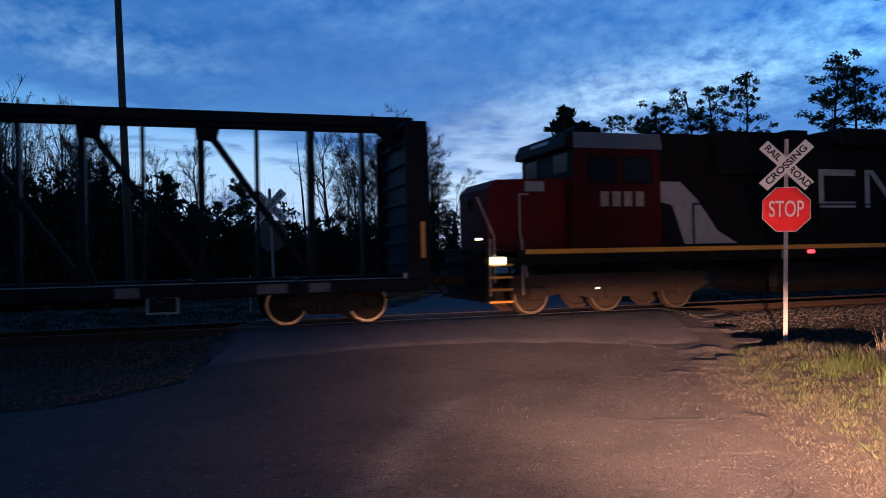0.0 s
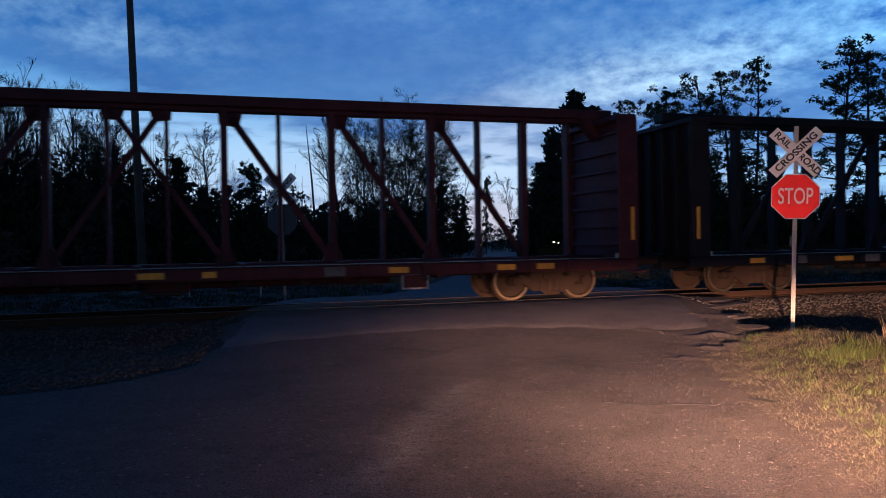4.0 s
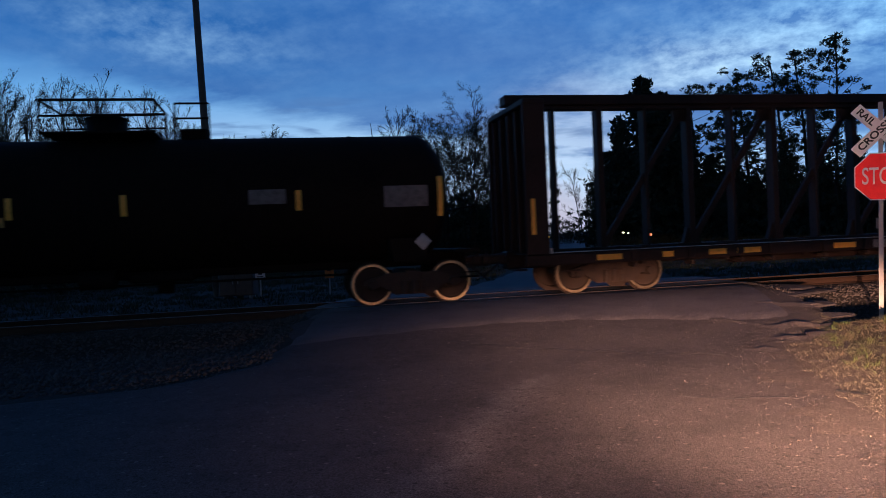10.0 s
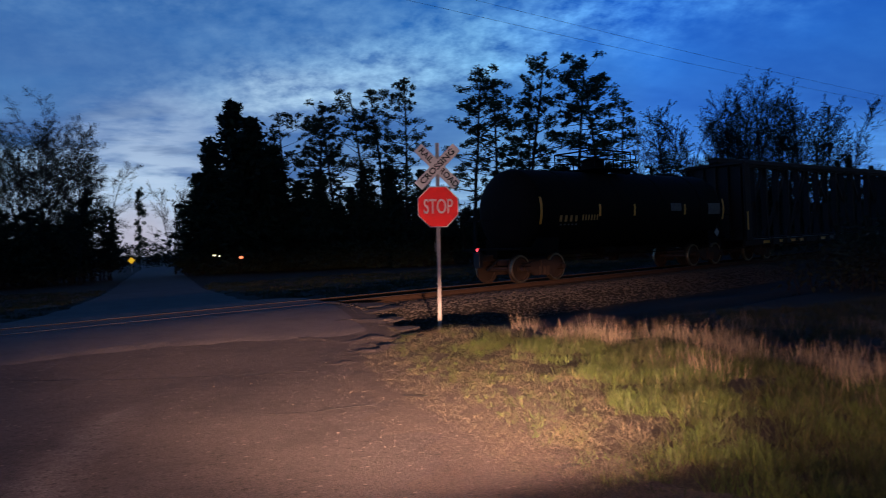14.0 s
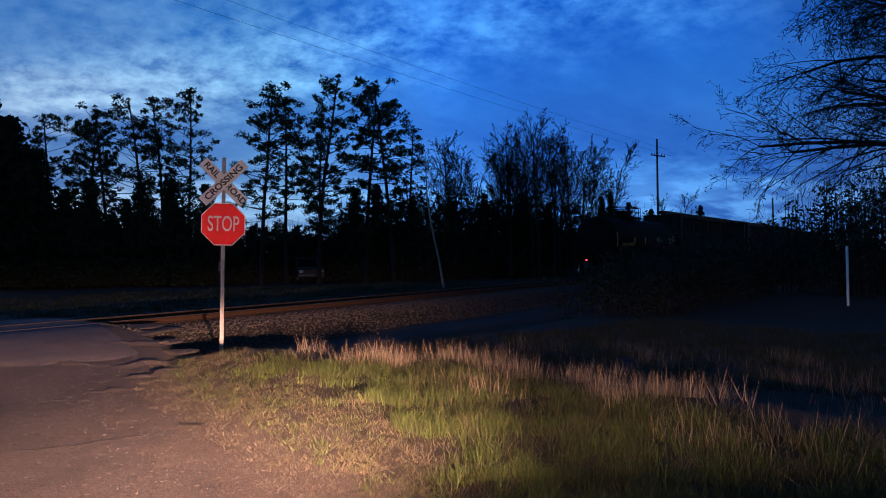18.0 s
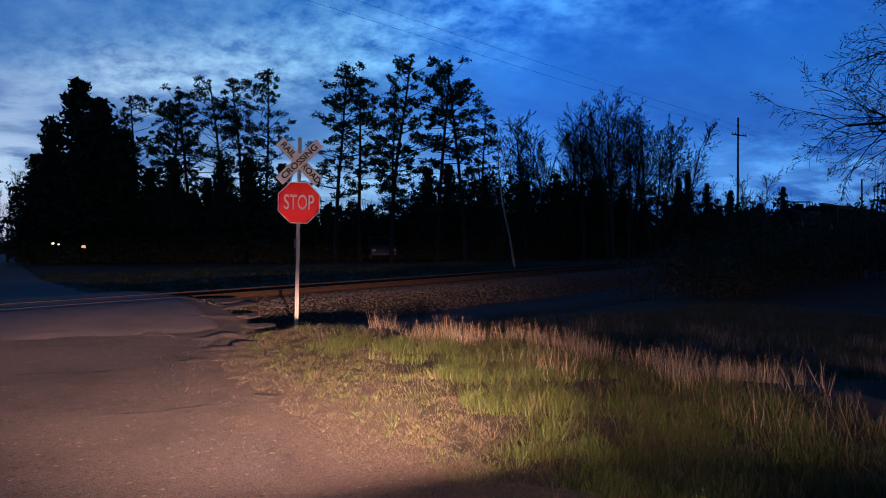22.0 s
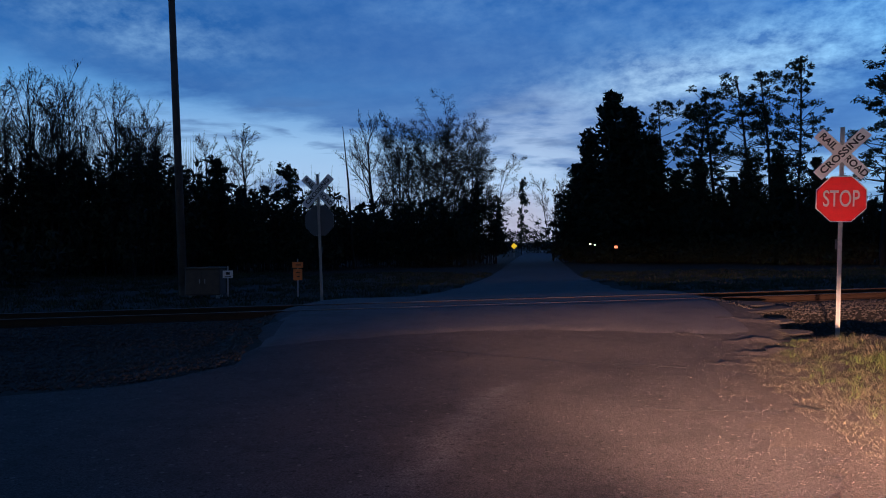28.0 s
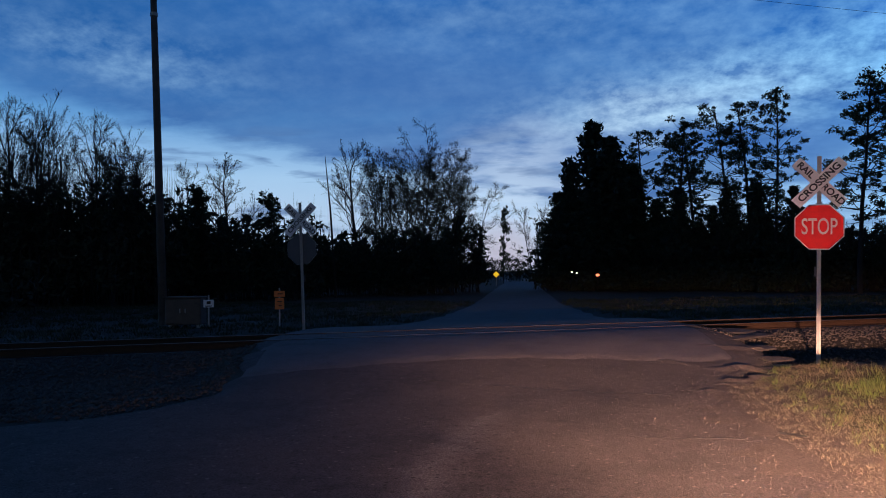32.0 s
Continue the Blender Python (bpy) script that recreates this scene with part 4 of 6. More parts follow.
def locomotive(u0):
    car = thing("locomotive", "red and black diesel locomotive with yellow sill stripe", "locomotive", "cars of the train")
    R, B = M["locored"], M["locoblack"]
    part("sill", Build().box((0.2, -1.50, 1.36), (19.6, 0.06, 0.34), 0.01).box((0, 1.50, 1.36), (19.6, 0.06, 0.34), 0.01).box((0, 0, 1.30), (20.8, 2.9, 0.16), 0.02), B, car, "black frame sill")
    part("sill_stripe", Build().box((0.3, -1.537, 1.49), (19.4, 0.006, 0.11), 0.001), M["yellow"], car, "yellow reflective sill stripe")
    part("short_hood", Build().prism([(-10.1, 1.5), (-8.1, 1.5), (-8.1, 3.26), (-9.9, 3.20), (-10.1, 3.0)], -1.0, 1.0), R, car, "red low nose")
    # the cab takes a darker red than the nose
    part("cab", Build().prism([(-8.1, 1.5), (-5.75, 1.5), (-5.75, 3.95), (-8.1, 3.95)], -1.48, 1.48), M["locodark"], car, "darker red crew cab")
    part("cab_front", Build().box((-8.112, 0, 3.62), (0.014, 2.94, 0.66), 0.003), B, car, "black window band")
    part("cab_brow", Build().prism([(-8.32, 3.95), (-8.1, 3.93), (-8.1, 4.34), (-8.2, 4.32), (-8.32, 4.1)], -1.47, 1.47), B, car, "black brow over the windscreen")
    part("roof_unit", Build().box((-7.35, -0.3, 4.42), (0.75, 1.2, 0.26), 0.05), B, car)
    part("horn", Build().tube((-8.0, -0.9, 4.42), (-8.55, -0.9, 4.44), 0.03, 0.07, 10), B, car)
    part("cab_roof", Build().prism([(-8.09, 3.93), (-5.7, 3.93), (-5.7, 4.05), (-5.75, 4.30), (-8.09, 4.30)], -1.49, 1.49), M["locogrey"], car, "pale grey curved cab roof")
    for x in (-7.35, -6.4):
        w = part("side_window", Build().box((x, -1.486, 3.42), (0.80, 0.012, 0.66), 0.004), B, car, "black cab window frame")
        part("pane", Build().box((x, -1.496, 3.42), (0.68, 0.008, 0.55), 0.003), M["glass"], w)
    for y in (-0.85, 0.85):
        w = part("front_window", Build().box((-8.124, y, 3.62), (0.012, 0.85, 0.55), 0.004), B, car)
        part("pane", Build().box((-8.134, y, 3.62), (0.008, 0.74, 0.46), 0.003), M["glass"], w)
    part("number_board", Build().box((-8.2, 0, 4.12), (0.2, 1.0, 0.2), 0.02), M["greywhite"], car)
    part("long_hood", Build().prism([(-5.75, 1.5), (9.9, 1.5), (9.9, 4.25), (9.7, 4.42), (-5.75, 4.42)], -0.98, 0.98), B, car, "black long engine hood")
    part("inertial_housing", Build().prism([(-3.9, 3.4), (-1.2, 3.4), (-1.2, 4.48), (-3.9, 4.48)], -1.30, 1.30), B, car)
    part("white_flash", Build().prism([(-5.65, 3.20), (-4.85, 3.20), (-4.35, 2.75), (-3.75, 1.95), (-3.15, 1.62), (-4.75, 1.62), (-5.1, 2.6), (-5.65, 2.75)], -0.992, -0.984), M["greywhite"], car, "dull white diagonal flash")
    part("dynamic_brake", Build().box((1.6, 0, 4.45), (3.0, 2.5, 0.5), 0.06), B, car)
    for x in (4.6, 7.0):
        part("radiator_fan", Build().tube((x, 0, 4.40), (x, 0, 4.62), 0.75, 0.75, 20), B, car)
    part("exhaust_stack", Build().box((-0.4, 0, 4.6), (0.7, 0.5, 0.35), 0.04), B, car)
    part("radiator_grille", Build().box((7.2, -0.992, 3.4), (3.6, 0.03, 0.9), 0.01), B, car)
    for k in range(14):
        part("hood_door", Build().box((-3.6 + 0.86 * k + 0.9, -0.995, 2.55), (0.80, 0.02, 1.35), 0.008), B, car)
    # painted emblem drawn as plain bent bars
    x, w = 0.15, 1.25
    part("emblem_bar", Build().box((x, -1.012, 3.50), (w, 0.006, 0.17), 0.001).box((x, -1.012, 2.62), (w, 0.006, 0.17), 0.001).box((x - w / 2 + 0.08, -1.0125, 3.06), (0.17, 0.006, 0.9), 0.001), M["greywhite"], car, "dull white emblem bar")
    part("emblem_bar", Build().box((1.20, -1.012, 3.06), (0.17, 0.006, 1.05), 0.001).prism([(1.22, 3.58), (1.42, 3.58), (2.32, 2.54), (2.12, 2.54)], -1.0165, -1.0105).box((2.34, -1.0125, 3.06), (0.17, 0.006, 1.05), 0.001), M["greywhite"], car, "dull white emblem bar")
    for k in range(4):
        part("number_bar", Build().box((-7.3 + 0.32 * k, -1.486, 2.72), (0.22, 0.006, 0.36), 0.001), M["mark"], car, "worn white cab number bar")
    part("data_plate", Build().box((-8.9, -1.004, 3.05), (0.5, 0.006, 0.24), 0.001), M["greywhite"], car)
    # front platform, steps and lamps
    part("pilot", Build().prism([(-10.35, 0.35), (-10.15, 0.35), (-10.15, 1.55), (-10.35, 1.55)], -1.45, 1.45), B, car, "black pilot plate")
    part("front_platform", Build().box((-9.95, 0, 1.58), (0.9, 2.9, 0.05), 0.01), B, car)
    for k in range(4):
        part("step", Build().box((-10.0, -1.36, 0.36 + 0.28 * k), (0.6, 0.26, 0.035), 0.006), B, car)
        part("step_edge", Build().box((-10.0, -1.494, 0.36 + 0.28 * k), (0.58, 0.006, 0.055), 0.001), M["yellow"], car, "yellow step edge")
    for x in (-10.25, -9.45):
        part("grab_rail", Build().tube((x, -1.46, 0.5), (x, -1.46, 1.8), 0.025, 0.025, 8), M["mark"], car)
    part("bent_handrail", Build().tube((-10.52, -1.40, 2.75), (-10.14, -1.46, 1.85), 0.024, 0.024, 8).tube((-10.14, -1.46, 1.85), (-10.14, -1.46, 0.8), 0.024, 0.024, 8), M["mark"], car, "pale bent handrail")
    part("bent_handrail", Build().tube((-9.1, -1.05, 2.86), (-9.5, -1.46, 2.82), 0.022, 0.022, 8).tube((-9.5, -1.46, 2.82), (-9.5, -1.46, 1.95), 0.022, 0.022, 8).tube((-9.5, -1.46, 1.95), (-9.34, -1.46, 0.9), 0.022, 0.022, 8), M["mark"], car, "pale bent handrail")
    part("platform_lamp", Build().box((-10.45, -1.3, 1.80), (0.16, 0.04, 0.05), 0.01), M["houselamp"], car, "small lit platform lamp")
    part("truck_lamp", Build().box((-7.55, -1.5, 0.60), (0.09, 0.04, 0.04), 0.01), M["houselamp"], car, "small lit lamp above the wheels")
    part("ditch_lamp_housing", Build().box((-10.42, -1.05, 1.42), (0.16, 0.36, 0.30), 0.03), B, car)
    part("ditch_lamp", Build().box((-10.08, -1.52, 1.30), (0.38, 0.03, 0.17), 0.03), M["lampglow"], car, "lit white step lamp")
    part("unlit_headlamp", Build().tube((-10.16, 0.2, 2.7), (-10.08, 0.2, 2.7), 0.14, 0.14, 14), M["glass"], car)
    part("marker_lamp", Build().box((-1.3, -1.55, 1.36), (0.22, 0.03, 0.09), 0.01), M["redglow"], car, "lit red marker lamp")
    for k in range(12):
        x = -4.8 + 1.3 * k
        part("stanchion", Build().tube((x, -1.45, 1.6), (x, -1.45, 2.6), 0.02, 0.02, 6), B, car)
    part("handrail", Build().tube((-4.8, -1.45, 2.6), (9.6, -1.45, 2.6), 0.02, 0.02, 6), B, car)
    part("fuel_tank", Build().box((0.2, 0, 0.78), (5.2, 2.7, 0.95), 0.18), B, car, "black underslung fuel tank")
    for way in (-1, 1):
        x = way * 6.95
        for side in (-1, 1):
            b = Build().prism([(x - 2.75, 0.62), (x - 2.6, 0.95), (x + 2.6, 0.95), (x + 2.75, 0.62), (x + 2.3, 0.40), (x + 1.3, 0.48), (x + 0.6, 0.36), (x - 0.6, 0.36), (x - 1.3, 0.48), (x - 2.3, 0.40)], side * 1.06 - 0.07, side * 1.06 + 0.07)
            part("truck_frame", b, M["steel"], car, "brown cast truck frame")
            for k in (-2.03, 0, 2.03):
                part("journal_box", Build().box((x + k, side * 1.14, 0.50), (0.42, 0.18, 0.34), 0.04), M["steel"], car)
        for k in (-2.03, 0, 2.03):
            wheelset(car, x + k)
        coupler(car, way * 10.3, way)
    TRAIN.append((car, u0))


locomotive(17.1)
centerbeam_car("blue-black centerbeam lumber flatcar with bulkhead ends, empty", M["carblue"], -5.96, 1, 3)
centerbeam_car("maroon centerbeam lumber flatcar with bulkhead ends, empty", M["maroon"], -30.29, 1, 5)
centerbeam_car("dark brown centerbeam lumber flatcar with bulkhead ends, empty", M["brown"], -54.46, 1, 8)
tank_car(-73.69)

# ---- trees ----
def rand_unit(n):
    v = np.random.normal(size=(n, 3))
    return v / np.linalg.norm(v, axis=1, keepdims=True)


def tufts(centres, radii, per, size, flat=0.8):
    """Small crossed blades scattered round centres."""
    c = np.repeat(np.asarray(centres, dtype=float), per, axis=0)
    r = np.repeat(np.asarray(radii, dtype=float), per)
    k = len(c)
    p = c + rand_unit(k) * (np.random.rand(k, 1) ** 0.5) * r[:, None] * np.array([1, 1, flat])
    a = rand_unit(k)
    b = np.cross(a, rand_unit(k))
    b /= np.linalg.norm(b, axis=1, keepdims=True) + 1e-9
    s = size * (0.6 + 0.8 * np.random.rand(k, 1))
    v = np.stack([p - a * s - b * s * 0.30, p - a * s * 0.2 + b * s * 0.35, p + a * s, p + a * s * 0.1 - b * s * 0.40], 1).reshape(-1, 3)
    return v, np.arange(4 * k).reshape(-1, 4)


def limb(b, start, way, length, r0, r1, n=4, bend=0.25, seg=3):
    p, d, pts = Vector(start), Vector(way).normalized(), []
    pts.append(p.copy())
    for k in range(seg):
        d = (d + Vector((random.uniform(-bend, bend), random.uniform(-bend, bend), random.uniform(-bend * 0.3, bend * 0.5)))).normalized()
        q = p + d * (length / seg)
        ra, rb = r0 + (r1 - r0) * k / seg, r0 + (r1 - r0) * (k + 1) / seg
        b.tube(p, q, ra, rb, n, False)
        p = q
        pts.append(p.copy())
    return pts, d


def grow(b, fine, tips, p, d, length, r, level, h, up, kids, turn=(24, 52), floor=0.0006):
    """One branch and, from its nodes, the next order of branches."""
    seg, n = (8, 5, 4, 3, 1)[level], (7, 5, 4, 3, 3)[level]
    bend = (0.07, 0.17, 0.24, 0.30, 0.2)[level]
    into = b if level < 2 else fine
    p, d = Vector(p), Vector(d).normalized()
    r1 = max(floor * h, r * 0.38)
    for k in range(seg):
        d = (d + Vector((random.uniform(-bend, bend), random.uniform(-bend, bend), random.uniform(-bend, bend) * 0.5 + up[level]))).normalized()
        q = p + d * (length / seg)
        ra, rb = r + (r1 - r) * k / seg, r + (r1 - r) * (k + 1) / seg
        if level < 3:
            into.tube(p, q, ra, rb, n, False)
        else:
            into.ribbon(p, q, ra, rb)
        p, f = q, (k + 1) / seg
        if level == 4 or (level == 0 and f < 0.3):
            continue
        m = kids[level]
        for _ in range(int(m) + (random.random() < m - int(m))):
            side = d.cross(Vector((random.uniform(-1, 1), random.uniform(-1, 1), random.uniform(-1, 1)))).normalized()
            a = radians(random.uniform(*turn)) * (1.15 - 0.4 * f if level == 0 else 1.0)
            cd = d * math.cos(a) + side * math.sin(a)
            cl = length * ((0.40, 0.52, 0.50, 0.55)[level]) * (1.15 - 0.55 * f) * random.uniform(0.65, 1.15)
            grow(b, fine, tips, q, cd, cl, max(floor * h, rb * 0.52), level + 1, h, up, kids, turn, floor)
    tips.append(tuple(p))


def deciduous_meshes(h, leafy, seed=0, stems=1, kids=(2.0, 1.4, 1.4, 1.3), size=0.05, floor=0.0007, spread=(0.10, 0.2), turn=(26, 58), rise=0.02):
    """A bare or budding hardwood: stems, limbs, twigs and young leaves."""
    random.seed(seed), np.random.seed(seed)
    trunk, twig, tips = Build(), Build(), []
    for s in range(stems):
        ang = 2 * math.pi * s / stems + random.uniform(-0.4, 0.4)
        out = random.uniform(*spread) * (stems > 1)
        grow(trunk, twig, tips, (0.2 * out, 0, -0.3), (math.cos(ang) * out, math.sin(ang) * out, 1), h * random.uniform(0.85, 0.97), 0.0125 * h / stems ** 0.5, 0, h,
             (0.04, 0.035 + rise, 0.02 + rise, 0.01 + rise, rise), kids, turn, floor)
    out = [trunk.mesh("trunk", M["bark"]), twig.mesh("twig", M["bark"])]
    if leafy:
        v, f = tufts(tips, [0.30] * len(tips), leafy, size)
        out.append(raw_mesh("leaves", v, f, M["bud"]))
    return out


def spreading_meshes(h, seed):
    """A big bare tree seen close: heavy level limbs, drooping twigs with small buds."""
    random.seed(seed), np.random.seed(seed)
    trunk, twig, tips = Build(), Build(), []
    pts, _ = limb(trunk, (0, 0, -0.3), (0.02, 0, 1), h, 0.022 * h, 0.006 * h, 9, 0.06, 12)
    for i in range(4, len(pts)):
        for k in range(4):
            a = random.uniform(0, 2 * math.pi) if k > 1 else 2.75 + random.uniform(-0.45, 0.45)
            f = i / (len(pts) - 1)
            grow(trunk, twig, tips, pts[i], (math.cos(a), math.sin(a), 0.42 + 0.7 * max(0, f - 0.5)), h * (0.46 - 0.2 * f) * random.uniform(0.7, 1.05), 0.0060 * h * (1.2 - 0.6 * f), 1, h,
                 (0, -0.08, -0.07, -0.08, -0.10), (0, 2.2, 2.0, 2.0), (24, 56), 0.00040)
    v, f = tufts(tips, [0.05] * len(tips), 2, 0.022)
    return [trunk.mesh("trunk", M["bark"]), twig.mesh("twig", M["bark"]), raw_mesh("foliage", v, f, M["bud"])]


def pine_meshes(h, bare, seed, clump=1.0, mat="needle"):
    """A pine: straight trunk, bare below, uneven limbs that end in needle puffs."""
    random.seed(seed), np.random.seed(seed)
    trunk, c, r = Build(), [], []
    pts, _ = limb(trunk, (0, 0, -0.3), (0, 0, 1), h, 0.012 * h, 0.003 * h, 8, 0.035, 12)
    z = bare * h
    heavy = random.uniform(0, 2 * math.pi)
    while z < h * 0.97:
        f = (z / h - bare) / (1 - bare)
        i = min(len(pts) - 2, int(z / h * (len(pts) - 1)))
        base = pts[i].lerp(pts[i + 1], z / h * (len(pts) - 1) - i)
        for k in range(random.choice((2, 3, 3, 4))):
            a = random.uniform(0, 2 * math.pi)
            side = 1.0 + 0.35 * math.cos(a - heavy)
            reach = h * 0.165 * clump * side * math.sin(math.pi * (0.22 + 0.70 * f)) ** 0.8 * random.uniform(0.45, 1.2)
            q, d = limb(trunk, base, (math.cos(a), math.sin(a), random.uniform(-0.25, 0.25) + 0.5 * f), reach, 0.0030 * h * (1.2 - 0.7 * f), 0.001 * h, 4, 0.22, 4)
            for m in range(2, len(q)):
                for j in range(1 if m < 4 else 3):
                    if m < 4 and random.random() < (0.75, 0.4)[m - 2]:
                        continue
                    off = Vector((random.uniform(-1, 1), random.uniform(-1, 1), random.uniform(0.1, 0.9))) * 0.36
                    limb(trunk, q[m], off, off.length, 0.014, 0.007, 3, 0.1, 1)
                    c.append(tuple(q[m] + off))
                    r.append(random.uniform(0.18, 0.37) * clump)
        z += h * random.choice((0.022, 0.03, 0.036, 0.055))
    for k in range(4):
        c.append((pts[-1].x + random.uniform(-0.12, 0.12), pts[-1].y + random.uniform(-0.12, 0.12), h - 0.05 - 0.28 * k))
        r.append(0.15 + 0.05 * k)
    for k in range(10):
        a = random.uniform(0, 2 * math.pi)
        limb(trunk, (0, 0, random.uniform(0.22, bare) * h), (math.cos(a), math.sin(a), random.uniform(-0.5, 0.2)), random.uniform(0.5, 1.7), 0.022, 0.008, 4, 0.3, 3)
    v, f = tufts(c, r, 23, 0.112, 0.75)
    return [trunk.mesh("trunk", M["bark"]), raw_mesh("needles", v, f, M[mat])]


def spruce_meshes(h, width, seed):
    random.seed(seed), np.random.seed(seed)
    trunk, c, r = Build(), [], []
    limb(trunk, (0, 0, -0.3), (0, 0, 1), h, 0.014 * h, 0.002 * h, 8, 0.01, 8)
    z = 0.03 * h
    while z < h * 0.97:
        f = z / h
        reach = width * (1 - f) ** 0.95 * random.uniform(0.45, 1.2) * (1 + 0.22 * math.sin(z * 2.1 + seed)) + 0.12
        for k in range(max(4, int(8 * (1 - f) + 3))):
            a = random.uniform(0, 2 * math.pi)
            q, d = limb(trunk, (0, 0, z), (math.cos(a), math.sin(a), 0.1 + 0.5 * f), reach * random.uniform(0.55, 1.2) * (1 + 0.25 * math.cos(a * 2 + z * 1.3 + seed)), 0.025, 0.008, 3, 0.15, 3)
            for m in range(1, len(q)):
                for j in range(2):
                    c.append(tuple(q[m] + Vector((random.uniform(-1, 1), random.uniform(-1, 1), random.uniform(-0.6, 0.4))) * 0.35))
                    r.append(random.uniform(0.18, 0.48))
        z += h * random.uniform(0.020, 0.032)
    v, f = tufts(c, r, 6, 0.25, 0.6)
    return [trunk.mesh("trunk", M["bark"]), raw_mesh("needles", v, f, M["spruce"])]


def plant(name, meshes, x, y, h, h0, label, category="tree", wide=1.0, lean=0.0, group=""):
    z = float(ground_z(np.float64(x), np.float64(y)))
    t = thing(name, label, category, group)
    k = h / h0
    t.matrix_basis = pose(x, y, z - 0.05, 0, lean, (x * 37 + y * 91) % 360) @ Matrix.Diagonal((k * wide, k * wide, k, 1))
    for me in meshes:
        part(me.name.split(".")[0], me, None, t)
    return t


def woods():
    hard = [deciduous_meshes(12, 1, 11, 1, (2.1, 1.5, 1.4, 1.3), 0.034, 0.0009, turn=(18, 42), rise=0.04), deciduous_meshes(12, 1, 12, 2, (1.4, 1.4, 1.3, 1.2), 0.034, 0.0009, turn=(18, 42), rise=0.04),
            deciduous_meshes(12, 1, 13, 3, (1.1, 1.2, 1.3, 1.2), 0.034, 0.0009, turn=(18, 42), rise=0.04)]
    bare = [deciduous_meshes(12, 0, 21, 1, (2.5, 1.6, 1.5, 1.3), 0.05, 0.0012, turn=(24, 54)), deciduous_meshes(12, 0, 22, 2, (1.7, 1.5, 1.4, 1.3), 0.05, 0.0012, turn=(22, 48)), deciduous_meshes(12, 0, 23, 3, (1.5, 1.4, 1.4, 1.2), 0.05, 0.0012, (0.15, 0.30), (20, 48))]
    full = [deciduous_meshes(12, 4, 31, 4, (1.1, 1.3, 1.4, 1.2), 0.040, 0.0010, (0.10, 0.34), (22, 50)), deciduous_meshes(12, 4, 32, 5, (1.0, 1.2, 1.3, 1.2), 0.040, 0.0010, (0.10, 0.38), (22, 50))]
    pines = [pine_meshes(14, 0.42, 41), pine_meshes(14, 0.36, 42), pine_meshes(14, 0.48, 43, 0.85), pine_meshes(14, 0.30, 44, 1.1)]
    small = [pine_meshes(8, 0.15, 51, 0.75), pine_meshes(8, 0.25, 52, 0.7)]
    spr = [spruce_meshes(12, 3.2, 61), spruce_meshes(12, 4.2, 62)]
    hl, fl, bl = "slender budding hardwood tree, nearly leafless", "dense bushy hardwood tree with young leaves", "bare leafless hardwood tree with fine twigs"
    pl, sl, jl = "tall dark pine with clumped needles and bare lower trunk", "broad dark spruce tree reaching the ground", "small dark pine with loose irregular limbs"
    for k, (x, y, h) in enumerate(((-25.9, 44.9, 12.5), (-26.2, 48.2, 13.3), (-22.7, 44.4, 12), (-21.8, 47.1, 11.9), (-23.2, 53, 12.1), (-19, 46.1, 10.5), (-26.2, 42.4, 11.4), (-28, 41.2, 12), (-30, 46, 12.6), (-24, 43.5, 10.5),
                                   (-20.4, 48.5, 11.0), (-33, 43, 12), (-19.8, 56.5, 10), (-27.4, 45.6, 12.2), (-24.8, 46.6, 11.2), (-29.2, 43.6, 12.4), (-21.6, 50.4, 11.2), (-35, 47, 12))):
        plant("hardwood_tree", hard[k % 3], x, y, h * 0.86, 12, hl, group="roadside hardwoods")
    plant("spruce_tree", spr[0], -17.2, 52.1, 7.8, 12, sl, wide=0.9)
    plant("hardwood_tree", bare[0], -16.5, 57.6, 9.6, 12, bl)
    plant("pine_tree", small[0], -14.1, 60.3, 8, 8, jl)
    for k, (x, y, h) in enumerate(((-7.6, 61.5, 12), (-6.4, 65.6, 12.3), (-4.5, 63.8, 12), (-2.7, 61.9, 12.9), (-0.9, 64, 12), (0.6, 66, 10.4), (-3.4, 66, 12.2))):
        plant("hardwood_tree", full[k % 2] if k > 1 else hard[k], x, y, h * 0.88, 12, fl if k > 1 else hl, group="hardwoods beside the far road", wide=1.12)
    plant("pine_tree", small[1], 0.1, 80, 8.4, 8, jl, wide=0.75)
    plant("spruce_tree", spr[0], 3.5, 110, 6.5, 12, sl)
    plant("pine_tree", small[0], 6.4, 104.8, 10.4, 8, jl, wide=0.5)
    plant("hardwood_tree", bare[1], 9.6, 94.6, 9.6, 12, bl, wide=0.8)
    for k, (x, y, h, w) in enumerate(((12.3, 69, 15.2, 1.0), (9.9, 65.4, 11, 0.9), (14.5, 70.6, 12.9, 0.9), (11.2, 63, 8.5, 1.1), (14, 64, 9.5, 1.2), (13.6, 68, 13.6, 1.1), (15.6, 68.5, 11.2, 1.1), (9.2, 68, 8.8, 1.1))):
        plant("spruce_tree", spr[k % 2], x, y, h, 12, sl, wide=w, group="spruces beside the far road")
    for k, (x, y, h) in enumerate(((16.2, 66.1, 13.6), (17.5, 61.6, 12.7), (19.6, 63.1, 14.1), (20.9, 58.5, 13.9), (22.8, 59.9, 14.6), (22.9, 55.6, 14.9), (18.6, 66, 11.5),
                                   (25.8, 49.9, 14), (28.3, 50.8, 13.6), (29.3, 48, 14.9), (33.2, 47.8, 15.1), (33.7, 45, 14.4), (37.1, 47.5, 11.9), (31, 50.5, 12.5))):
        plant("pine_tree", pines[k % 4], x, y, h, 14, pl, group="row of pines beyond the track", wide=1.05 if k != 5 else 0.85)
